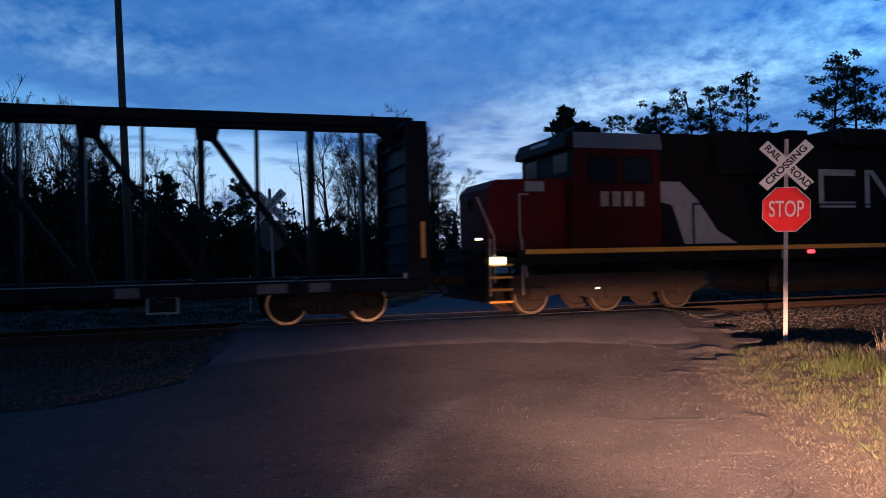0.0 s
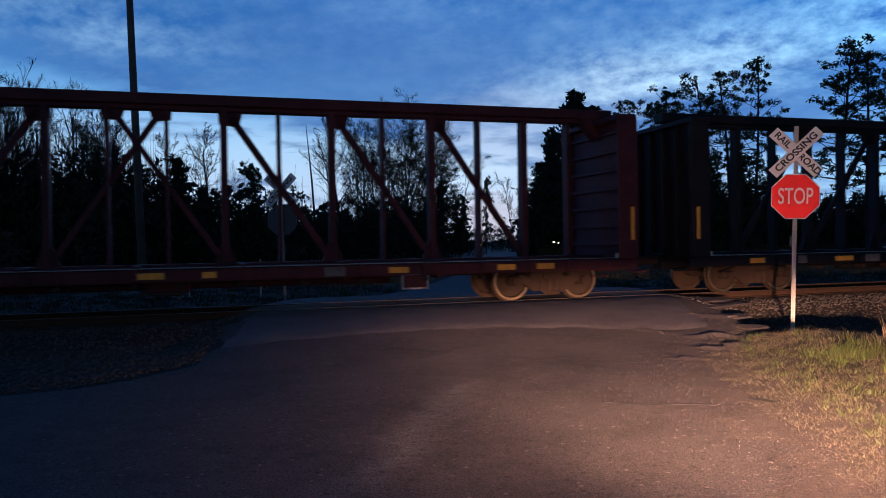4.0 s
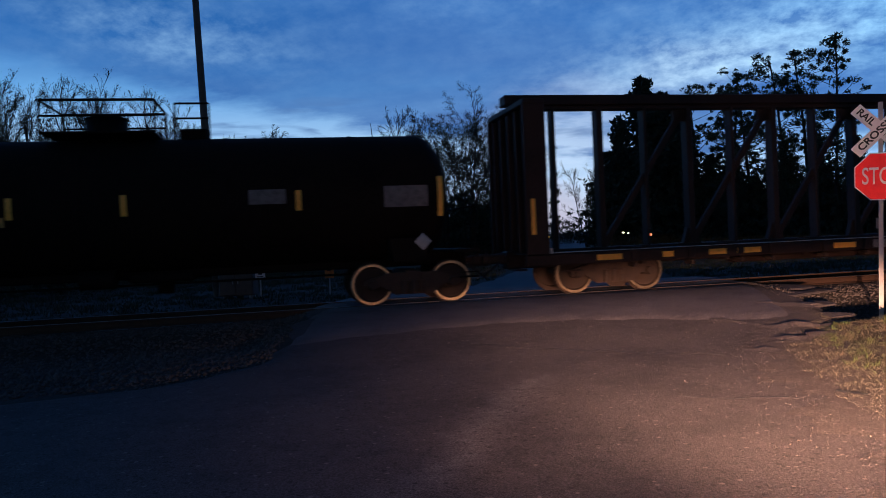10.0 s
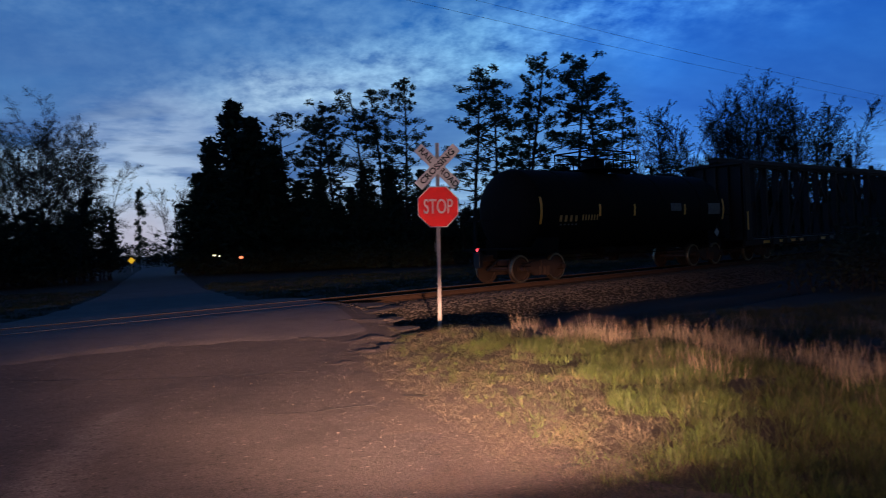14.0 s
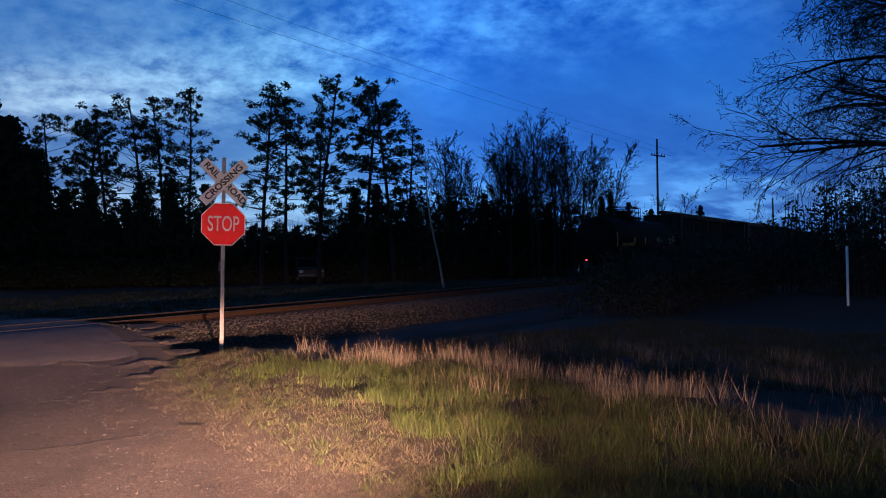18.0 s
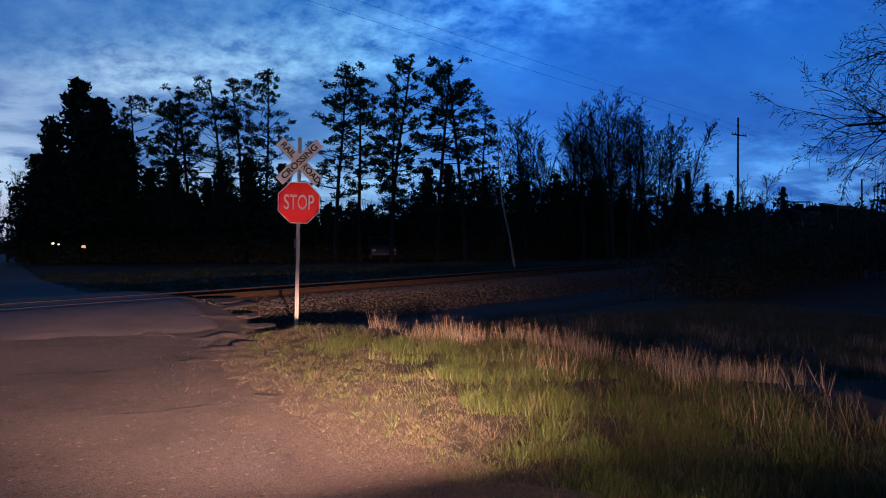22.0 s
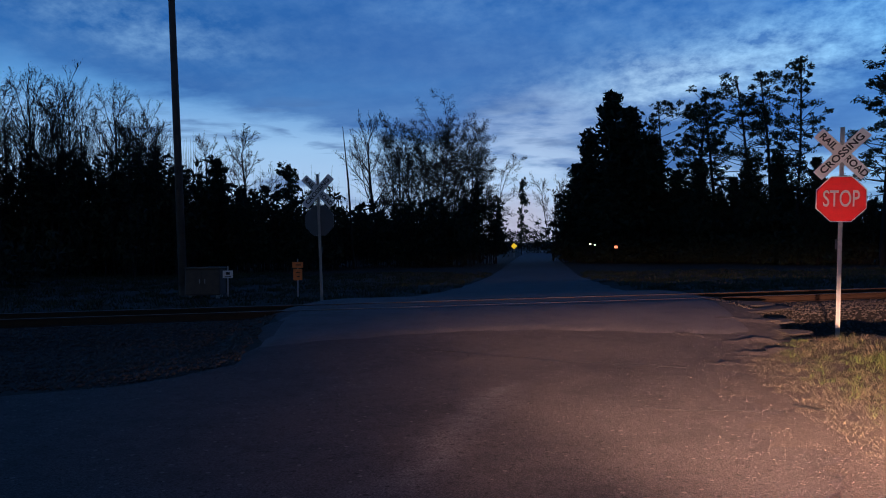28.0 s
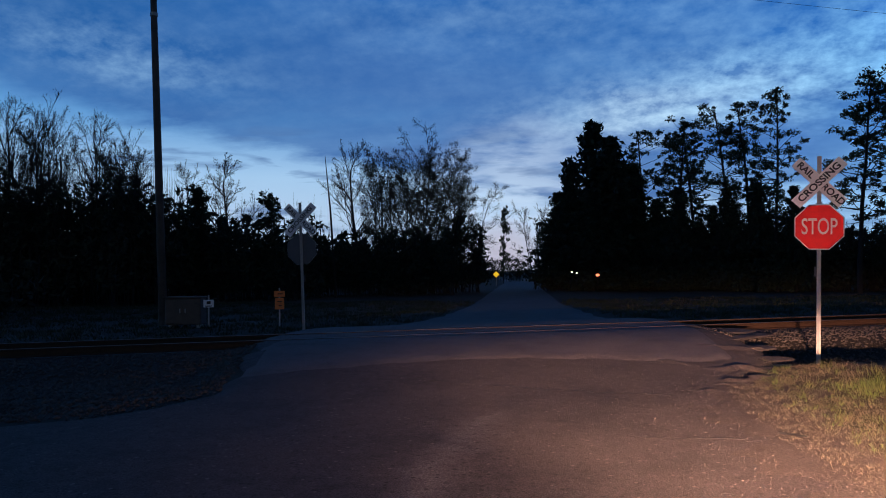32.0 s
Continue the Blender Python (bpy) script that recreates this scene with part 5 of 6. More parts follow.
    for k, (x, y, h) in enumerate(((39.7, 45.3, 11.9), (43, 45, 11.5), (47.4, 46.4, 12.3), (44.5, 40.8, 12.9), (48.5, 42.2, 12.4), (47.9, 39.9, 12.6), (52.1, 41, 11.2), (46.2, 43.0, 12.2), (49.8, 43.6, 12.0), (45.4, 45.2, 11.6), (41.5, 46.2, 10.8), (44.0, 43.4, 12.4), (47.2, 41.6, 12.2), (50.6, 41.8, 11.4))):
        plant("hardwood_tree", (bare + hard[:1])[k % 4], x, y, h * 0.86, 12, bl, wide=1.1, group="bare hardwoods beyond the track")
    for k, (x, y, h) in enumerate(((63.8, 48.9, 8.2), (64.8, 47.4, 7.1), (72.9, 44.4, 6.9), (73.8, 43, 4.8), (60, 47, 7.5), (68, 47, 6.5))):
        plant("spruce_tree", spr[k % 2], x, y, h, 12, sl, group="distant low spruces", wide=0.6)
    plant("hardwood_tree", bare[1], 75.6, 49.5, 8.3, 12, bl)
    snag = thing("dead_snag", "thin leaning dead tree trunk without limbs", "tree")
    snag.location = (-8.6, 54.2, 0)
    part("trunk", Build().tube((0.35, 0, -0.3), (0, 0, 6), 0.11, 0.07, 6).tube((0, 0, 6), (-0.35, 0, 9.9), 0.07, 0.02, 6), M["bark"], snag)
    near = plant("hardwood_tree", spreading_meshes(11, 77), 17.6, 4.6, 11, 11, "bare tree with drooping fine twigs near the verge")
    near.matrix_basis = pose(17.6, 4.6, -0.1)
    for x, y, h, w in ((33.6, 49.6, 7.4, 0.75), (36.0, 50.2, 7.8, 0.7), (38.2, 48.4, 6.8, 0.7), (24.4, 60.5, 6.2, 0.7), (19.0, 60.0, 5.4, 0.8),
                       (16.4, 63.0, 7.6, 0.8), (22.0, 56.5, 8.2, 0.8), (23.8, 54.5, 7.6, 0.8), (20.2, 57.6, 7.8, 0.8), (17.4, 60.2, 8.2, 0.8), (18.2, 62.4, 7.2, 0.8), (20.4, 61.4, 6.8, 0.8), (22.6, 58.4, 6.6, 0.8), (44.2, 46.6, 6.6, 0.9), (47.0, 44.8, 7.0, 0.9), (50.6, 45.2, 6.4, 0.9), (41.2, 47.0, 6.4, 0.8)):
        plant("spruce_tree", spr[1], x, y, h, 12, sl, wide=w, group="young spruces under the pines")
    birch = thing("birch_tree", "thin leaning pale-barked birch by the track", "tree")
    birch.location = (29.3, 34.2, 0)
    tr, tips = Build(), []
    random.seed(5)
    for a, b, r0, r1 in (((0, 0, -0.2), (-0.35, 0, 1.6), 0.075, 0.065), ((-0.35, 0, 1.6), (-0.75, 0.05, 3.2), 0.065, 0.055), ((-0.75, 0.05, 3.2), (-1.05, 0.1, 5.0), 0.055, 0.042), ((-1.05, 0.1, 5.0), (-1.15, 0.1, 8.0), 0.042, 0.015)):
        tr.tube(a, b, r0, r1, 7, False)
        if a[2] > 1:
            for k in range(4):
                p = Vector(a).lerp(Vector(b), random.random())
                tw = Build()
                grow(tw, tw, tips, p, (random.uniform(-1, 1), random.uniform(-1, 1), 1.1), random.uniform(0.8, 1.7), 0.016, 3, 10, (0, 0, 0, 0.04, 0), (0, 0, 0, 1.6))
                part("branch", tw, M["bark"], birch)
    part("trunk", tr, M["birch"], birch, "pale bark")


woods()


# ---- thickets: masses of twigs and leaves under the trees ----
def thicket(name, label, spots, mat, per, size):
    c, r, st = [], [], Build()
    for x, y, wx, wy, h, k in spots:
        for _ in range(k):
            px, py = x + random.uniform(-wx, wx), y + random.uniform(-wy, wy)
            g = float(ground_z(np.float64(px), np.float64(py)))
            hh = h * random.uniform(0.55, 1.0)
            for j in range(3):
                f = random.random()
                c.append((px + random.uniform(-0.5, 0.5), py, g + hh * (0.15 + 0.85 * f)))
                r.append(0.35 + 0.55 * (1 - f))
            st.tube((px, py, g - 0.1), (px + random.uniform(-0.6, 0.6), py + random.uniform(-0.3, 0.3), g + hh * 1.12), 0.03, 0.006, 3, False)
    v, f = tufts(c, r, per, size, 0.9)
    ob = tagged(new(name, raw_mesh(name, v, f, mat)), label, "shrubs", kind="stuff")
    part("stems", st, M["bark"], ob)


random.seed(7), np.random.seed(7)
thicket("undergrowth", "dark tangled undergrowth below the roadside trees",
        [(-31, 46, 13, 4, 8.2, 600), (-23, 48, 6, 3, 8.0, 340), (-17, 53, 8, 4, 6.4, 330), (-8, 60, 8, 4, 5.0, 240), (-2, 64, 4, 3, 6.0, 150), (-30, 30, 12, 6, 2.5, 130)], M["shrub"], 15, 0.185)
thicket("undergrowth", "dark tangled undergrowth among the pines",
        [(14, 70, 6, 4, 7.5, 300), (20, 66, 5, 3, 7.0, 300), (25.5, 61, 3, 3, 5.6, 160), (31, 56, 5, 3, 4.6, 260), (37.5, 53, 4, 3, 6.4, 220), (44, 48, 8, 3, 7.4, 420), (60, 47, 12, 4, 6.2, 320), (85, 48, 18, 6, 5.5, 200), (8, 125, 10, 4, 4, 150)], M["shrub"], 15, 0.185)
thicket("verge_shrubs", "leafy dark shrubs along the railway verge", [(28, 17.5, 6, 2.0, 2.2, 130), (20, 3.6, 2.0, 1.2, 1.5, 50), (42, 22, 10, 3, 3.0, 150), (32.5, 13.6, 1.8, 2.2, 4.4, 90), (36, 12.0, 3, 3, 5.2, 120)], M["shrub"], 22, 0.10)
thicket("distant_woods", "dark closed edge of the woods farther back",
        [(-45, 72, 25, 4, 8.0, 300), (-14, 84, 14, 4, 6.5, 200), (26, 86, 13, 4, 7.0, 200), (52, 72, 16, 4, 5.6, 240), (88, 62, 26, 5, 6.0, 260)], M["shrub"], 10, 0.50)


# ---- grass ----
def blades(name, label, xs, ys, count, h0, h1, wide, mat, keep=None, lean=0.35, per=14, spread=0.05, simple=False):
    """Grass in tufts: blades fan out from each tuft's foot."""
    x = np.random.uniform(*xs, count // per)
    y = np.random.uniform(*ys, count // per)
    if keep is not None:
        m = keep(x, y)
        x, y = x[m], y[m]
    th = np.repeat(np.random.uniform(0.45, 1.0, len(x)), per)
    k = len(x) * per
    ox, oy = np.random.normal(0, spread, k), np.random.normal(0, spread, k)
    x, y = np.repeat(x, per) + ox, np.repeat(y, per) + oy
    z = verge_z(x, y)
    h = np.random.uniform(h0, h1, k) * th
    a = np.random.uniform(0, 2 * np.pi, k)
    w = wide * np.random.uniform(0.6, 1.4, k)
    d = (np.random.uniform(-lean, lean, (2, k)) + np.stack([ox, oy]) / spread * lean * 0.6) * h
    s = np.stack([np.cos(a) * w, np.sin(a) * w], 0)
    p = np.stack([x, y, z - 0.01], 1)
    off = np.stack([s[0], s[1], np.zeros(k)], 1)
    mid = p + np.stack([d[0] * 0.35, d[1] * 0.35, h * 0.6], 1)
    top = p + np.stack([d[0], d[1], h], 1)
    if simple:
        v = np.stack([p - off * 1.3, p + off * 1.3, top], 1).reshape(-1, 3)
        return tagged(new(name, raw_mesh(name, v, np.arange(3 * k).reshape(-1, 3), mat)), label, "grass", kind="stuff")
    v = np.stack([p - off, p + off, mid + off * 0.7, mid - off * 0.7, top], 1).reshape(-1, 3)
    i = np.arange(k) * 5
    f = np.concatenate([np.stack([i, i + 1, i + 2], 1), np.stack([i, i + 2, i + 3], 1), np.stack([i + 3, i + 2, i + 4], 1)])
    return tagged(new(name, raw_mesh(name, v, f, mat)), label, "grass", kind="stuff")


def off_road(x, y, gap=0.0):
    u, n = x * DX + y * DY, -x * DY + y * DX - C0
    l, r = edges(n)
    return (np.maximum(l - u, u - r) > gap) & (np.abs(n) > 2.6)


def patchy(x, y, scale, seed, level):
    v = np.sin(x * scale + seed) * np.sin(y * scale * 1.3 + seed * 2) + 0.6 * np.sin(x * scale * 2.7 - y * scale * 2.1 + seed) + 0.4 * np.sin(y * scale * 4.1 + x * scale * 3.3)
    return v + np.random.normal(0, 0.35, len(x)) > level


def verge(x, y):
    """Distance outside the road's right edge and distance across the track."""
    u, n = x * DX + y * DY, -x * DY + y * DX - C0
    return u - edges(n)[1], n


def green_from(n):
    """Where the trodden straw gives way to green, along the track's direction."""
    return np.interp(n, [-18, -15, -12.8, -9.7, -6.2], [3.9, 5.2, 7.0, 8.7, 9.6])


def uv(x, y):
    return x * DX + y * DY, -x * DY + y * DX - C0


def lush(x, y):
    u, n = uv(x, y)
    o = u - green_from(n) - 0.4 + 0.3 * np.sin(y * 1.9) + 0.25 * np.sin(y * 4.1 + 1) + np.random.normal(0, 0.18, len(x))
    return (o > 0) & (n < -7.1 + 0.25 * np.sin(u * 5)) & (u < crest_u(n) - 0.45 + np.random.normal(0, 0.2, len(x))) & patchy(x, y, 1.9, 1.0, -0.45) & patchy(x, y, 5.1, 4.0, -0.15)


def trodden(x, y):
    o, n = verge(x, y)
    u, n = uv(x, y)
    return (o > 0.05 + 1.3 * np.random.rand(len(x)) ** 2) & (n < -5.6) & (u < green_from(n) + 0.5 + np.random.normal(0, 0.4, len(x))) & patchy(x, y, 5.3, 2.0, -0.75)


def crest(x, y):
    u, n = uv(x, y)
    c = u - crest_u(n) - 0.25 + 0.25 * np.sin(n * 1.7)
    return (np.abs(c) < 0.15 + 0.8 * np.random.rand(len(x))) & (n < -9.9) & (n > -15.6) & patchy(x, y, 2.1, 1.0, 0.0)


def scattered(x, y):
    u, n = uv(x, y)
    return (u > green_from(n) + 1.3) & (n < -7.0) & patchy(x, y, 1.4, 2.0, 0.75)


def beyond(x, y):
    u, n = uv(x, y)
    return (u > green_from(n) + 0.9) & (n < -7.4) & ((u < crest_u(n)) | (u > 13.5))


def beyond_edge(x, y):
    u, n = uv(x, y)
    return (u > green_from(n)) & (n < -7.1) & (u < crest_u(n) + 0.2) & patchy(x, y, 3.1, 6.0, -0.2)


np.random.seed(3)
blades("green_grass", "lush green spring grass on the verge", (3.2, 12), (1.6, 16), 850000, 0.06, 0.20, 0.0036, M["grass"], lush, 0.42, 12, 0.045)
blades("green_grass", "scattered green tufts in the dead grass", (3.2, 8), (3.0, 14), 16000, 0.04, 0.11, 0.004, M["grass"], lambda x, y: (verge(x, y)[0] > 0.7) & (uv(x, y)[0] < green_from(uv(x, y)[1])) & (verge(x, y)[1] < -5.6), 0.6, 10, 0.04, True)
blades("dry_grass", "flattened dead tan grass beside the road", (2.9, 9.5), (2.0, 16), 600000, 0.014, 0.055, 0.0022, M["straw"], trodden, 1.2, 10, 0.045, True)
blades("dry_grass", "dead tan stems among the green", (3.2, 12), (1.6, 16), 60000, 0.05, 0.16, 0.0026, M["straw"], beyond_edge, 0.6, 8, 0.06, True)
blades("tall_dry_grass", "tall dead grass stems in clumps along the crest", (6.5, 14), (2.5, 15), 90000, 0.10, 0.44, 0.0030, M["paledry"], crest, 0.25, 6, 0.09, True)
blades("tall_dry_grass", "lone tall dead grass stems", (6.5, 16), (1.5, 13), 30000, 0.18, 0.50, 0.0032, M["paledry"], scattered, 0.3, 6, 0.08, True)
blades("mixed_grass", "rough grass, green and tan, farther from the road", (5, 22), (0.5, 15), 110000, 0.08, 0.30, 0.004, M["weed"], lambda x, y: beyond(x, y) & patchy(x, y, 2.3, 5.0, -0.5), 0.6, 12, 0.06, True)
blades("mixed_grass", "rough dead grass lying in tangles farther from the road", (6, 22), (0.5, 15), 60000, 0.06, 0.28, 0.004, M["straw"], lambda x, y: beyond(x, y) & patchy(x, y, 1.7, 8.0, 0.2), 0.9, 12, 0.06, True)
blades("far_grass", "sparse pale grass beyond the track", (-28, 40), (19, 46), 60000, 0.08, 0.34, 0.008, M["paleturf"],
       lambda x, y: off_road(x, y, 0.8) & (-x * DY + y * DX - C0 > 3.6) & patchy(x, y, 0.4, 3.0, 0.5), 0.35, 14, 0.08, True)
blades("far_green_grass", "dark short turf beyond the track", (-28, 34), (19, 46), 120000, 0.05, 0.20, 0.014, M["turf"],
       lambda x, y: off_road(x, y, 0.2) & (-x * DY + y * DX - C0 > 2.8), 0.5, 14, 0.12, True)


def stones(name, label, keep, xs, ys, count, r0, r1, mat, lift=0.0):
    x, y = np.random.uniform(*xs, count), np.random.uniform(*ys, count)
    m = keep(x, y)
    x, y = x[m], y[m]
    k = len(x)
    u, n = x * DX + y * DY, -x * DY + y * DX - C0
    l, r = edges(n)
    z = np.where((u > l) & (u < r), road_z(n) + 0.0, verge_z(x, y)) + lift
    rad = r0 + (r1 - r0) * np.random.rand(k) ** 2.5
    base = np.array([(1, 0, 0), (0, 1, 0), (-1, 0, 0), (0, -1, 0), (0, 0, 0.8), (0, 0, -0.6)])
    v = base[None] * rad[:, None, None] * np.random.uniform(0.6, 1.35, (k, 6, 1))
    a = np.random.uniform(0, 6.28, k)
    c, s_ = np.cos(a)[:, None], np.sin(a)[:, None]
    v = np.stack([v[..., 0] * c - v[..., 1] * s_, v[..., 0] * s_ + v[..., 1] * c, v[..., 2]], -1)
    v = v + np.stack([x, y, z + rad * 0.25], 1)[:, None, :]
    f = np.array([(0, 1, 4), (1, 2, 4), (2, 3, 4), (3, 0, 4), (1, 0, 5), (2, 1, 5), (3, 2, 5), (0, 3, 5)])
    f = (f[None] + (np.arange(k) * 6)[:, None, None]).reshape(-1, 3)
    return tagged(new(name, raw_mesh(name, v.reshape(-1, 3), f, mat)), label, "gravel", kind="stuff")


stones("shoulder_gravel", "loose small stones along the crumbling road edge",
       lambda x, y: (verge(x, y)[0] > -1.6 + 1.5 * np.random.rand(len(x)) ** 0.5) & (verge(x, y)[0] < 1.5) & (verge(x, y)[1] < -2.0), (1.4, 7.5), (3, 19), 34000, 0.003, 0.010, M["gravel"])
stones("road_grit", "scattered grit on the asphalt", lambda x, y: (verge(x, y)[0] < 0) & (x > -3.5) & (verge(x, y)[1] < -1.5), (-3.5, 5), (4, 15), 8000, 0.002, 0.008, M["gravel"])
stones("track_ballast", "grey crushed ballast stones beside the rail",
       lambda x, y: (np.abs(verge(x, y)[1]) > 0.95) & (verge(x, y)[1] < 0.5) & (verge(x, y)[1] > -3.6) & (verge(x, y)[0] > 0.1), (4, 28), (17, 31), 60000, 0.02, 0.055, M["ballast"])
stones("track_ballast", "grey crushed ballast stones beside the rail",
       lambda x, y: (verge(x, y)[1] < -0.95) & (verge(x, y)[1] > -7.5) & (edges(verge(x, y)[1])[0] - x * DX - y * DY > 0.05) & (x < 0), (-14, 0), (7, 20), 42000, 0.014, 0.05, M["ballast"])


# ---- shoulder, overlay and broken asphalt ----
def shoulder():
    ns = np.linspace(-30, -1.9, 260)
    v = []
    for n in ns:
        r = float(edges(n)[1])
        w = 1.35 + 0.25 * math.sin(n * 1.9) + 0.15 * math.sin(n * 4.7)
        o0 = -0.42 + 0.22 * math.sin(n * 3.3) + 0.14 * math.sin(n * 8.9 + 1) + 0.08 * math.sin(n * 19.0)
        for k in range(9):
            o = o0 + (w - o0) * k / 8
            x, y = xy(r + o, n)
            zr, zg = float(road_z(n)), float(ground_z(np.float64(x), np.float64(y)))
            f = float(smooth(0.05, 1.2, o))
            v.append((x, y, (zr + 0.004) * (1 - f) + (zg + 0.012) * f - (0.008 if k == 0 else 0.03 if k == 8 else 0)))
    i = (np.arange(8)[None, :] + np.arange(len(ns) - 1)[:, None] * 9).ravel()
    me = raw_mesh("shoulder", v, np.stack([i, i + 1, i + 10, i + 9], 1), M["gravel"])
    me.shade_smooth()
    tagged(new("shoulder", me), "gravelly pinkish-tan road shoulder", "road shoulder", kind="structure")


shoulder()


def overlay():
    """The thicker asphalt ramp up to the rails, with its worn front lip."""
    pts = [(-3.1, 12.0), (-2.7, 12.3), (-2.1, 12.65), (-1.3, 13.1), (-0.2, 13.6), (1.2, 13.95), (2.8, 13.95), (4.4, 13.7), (5.4, 14.1)]
    cols = 44
    v = []
    px, py = [p[0] for p in pts], [p[1] for p in pts]
    rows = 14
    for k in range(cols + 1):
        f = k / cols
        x0 = -3.1 + 8.5 * f
        y0 = float(np.interp(x0, px, py)) + 0.05 * math.sin(x0 * 5) + 0.03 * math.sin(x0 * 13)
        u0, n0 = un(x0, y0)
        l1, r1 = edges(-0.82)
        u1 = l1 + 0.25 + (r1 - 0.05 - l1 - 0.25) * f
        for j in range(rows + 1):
            g = j / rows
            u, n = u0 + (u1 - u0) * g, n0 + (-0.82 - n0) * g
            x, y = xy(u, n)
            v.append((x, y, float(road_z(n)) + (0.024 if 0 < j and 0 < k < cols else -0.03) - 0.022 * (g > 0.9)))
    i = (np.arange(rows)[None, :] + np.arange(cols)[:, None] * (rows + 1)).ravel()
    me = raw_mesh("overlay", v, np.stack([i, i + rows + 1, i + rows + 2, i + 1], 1), M["patch"])
    tagged(new("road_overlay", me), "asphalt ramp patch rising to the rails", "road", kind="structure")


overlay()


def seam(pts, wide):
    """A thin dark joint between two lays of asphalt."""
    v, k = [], 40
    px, py = [p[0] for p in pts], [p[1] for p in pts]
    for i in range(k + 1):
        x = px[0] + (px[-1] - px[0]) * i / k
        y = float(np.interp(x, px, py)) + 0.03 * math.sin(x * 7) + 0.015 * math.sin(x * 19)
        w = wide * (0.35 + 0.65 * abs(math.sin(x * 3.1 + 0.6))) * min(1.0, 4 * min(i + 1, k + 1 - i) / k)
        for yy, zz in ((y - w, 0.001), (y - w * 0.4, 0.005), (y + w * 0.4, 0.005), (y + w, 0.001)):
            v.append((x, yy, float(road_z(un(x, yy)[1])) + zz))
    f = [(i * 4 + j, i * 4 + 4 + j, i * 4 + 5 + j, i * 4 + 1 + j) for i in range(k) for j in range(3)]
    tagged(new("road_seam", raw_mesh("road_seam", v, f, M["black"])), "thin dark joint in the asphalt", "road seam", kind="structure")


seam([(-0.6, 12.35), (0.4, 11.9), (2.2, 11.15), (3.2, 10.8)], 0.014)
seam([(2.1, 8.2), (2.7, 8.05), (3.2, 8.0)], 0.008)


def slab(x, y, size, turn, seed, stretch=1.0, tilt=4):
    r = random.Random(seed)
    k = 9
    ring = [(size * stretch * r.uniform(0.6, 1.15) * math.cos(2 * math.pi * i / k), size * r.uniform(0.6, 1.15) * math.sin(2 * math.pi * i / k)) for i in range(k)]
    u, n = un(x, y)
    l, rr = edges(n)
    z = float(road_z(n)) if u < rr else float(verge_z(np.float64(x), np.float64(y)))
    b = Build().add([(a, c, 0.004) for a, c in ring] + [(a * 1.08, c * 1.08, -0.03) for a, c in ring], [tuple(range(k))] + [(i, k + i, k + (i + 1) % k, (i + 1) % k) for i in range(k)])
    # the first piece is a thin sliver coloured black
    ob = tagged(new("asphalt_slab", b.mesh("asphalt_slab", M["black" if seed == 100 else "asphalt"])), "thin black strip lying on the shoulder" if seed == 100 else "broken slab of old asphalt at the road edge", "asphalt piece", "broken road edge")
    ob.matrix_basis = pose(x, y, z - 0.005, 0, 0, turn) @ pose(0, 0, 0, math.degrees(math.atan2(0.035, size * 1.6)), 0, 0)


for k, (x, y, size, st) in enumerate(((3.74, 8.15, 0.05, 4.4), (4.5, 13.6, 0.22, 2.4), (4.9, 14.6, 0.35, 1.8), (5.5, 15.6, 0.4, 1.7), (5.9, 17.0, 0.45, 1.8), (6.3, 18.2, 0.5, 1.6), (5.1, 12.6, 0.28, 2.0), (5.7, 13.6, 0.3, 1.9), (4.4, 11.7, 0.16, 2.6),
                                      (6.4, 16.4, 0.35, 1.9), (6.9, 18.6, 0.45, 1.7), (5.9, 14.4, 0.24, 2.2), (4.9, 11.0, 0.14, 2.6), (4.25, 10.0, 0.10, 3.0), (3.7, 4.9, 0.07, 2.0), (3.95, 4.2, 0.08, 1.6))):
    slab(x, y, size, -8 + 16 * ((k * 37) % 10) / 10 - 30 * (k == 0), 100 + k, st)


def broken_lip(pts, rise, seed):
    """A heaved, jagged edge of old asphalt: a slope that rises from the road and breaks off on its far side."""
    r = random.Random(seed)
    line = []
    for (xa, ya), (xb, yb) in zip(pts, pts[1:]):
        m = max(2, int(math.hypot(xb - xa, yb - ya) / 0.12))
        line += [(xa + (xb - xa) * k / m + r.uniform(-0.05, 0.05), ya + (yb - ya) * k / m + r.uniform(-0.09, 0.09)) for k in range(m)]
    line.append(pts[-1])
    vs, fs, k = [], [], len(line)
    for i, (x, y) in enumerate(line):
        u, n = un(x, y)
        z = float(road_z(n)) if u < edges(n)[1] else float(verge_z(np.float64(x), np.float64(y)))
        h = rise * math.sin(math.pi * (0.06 + 0.88 * i / (k - 1))) * r.uniform(0.35, 1.25)
        vs += [(x, y - 0.22 - 0.12 * r.random(), z - 0.02), (x + r.uniform(-0.03, 0.03), y - 0.08, z + h * 0.75), (x, y, z + h), (x, y + 0.03, z - 0.05)]
    for i in range(k - 1):
        for j in range(3):
            fs.append((i * 4 + j, i * 4 + 4 + j, i * 4 + 5 + j, i * 4 + 1 + j))
    tagged(new("broken_road_edge", Build().add(vs, fs).mesh("broken_road_edge", M["asphalt"])), "heaved jagged lip of cracked old asphalt", "asphalt piece", "broken road edge")


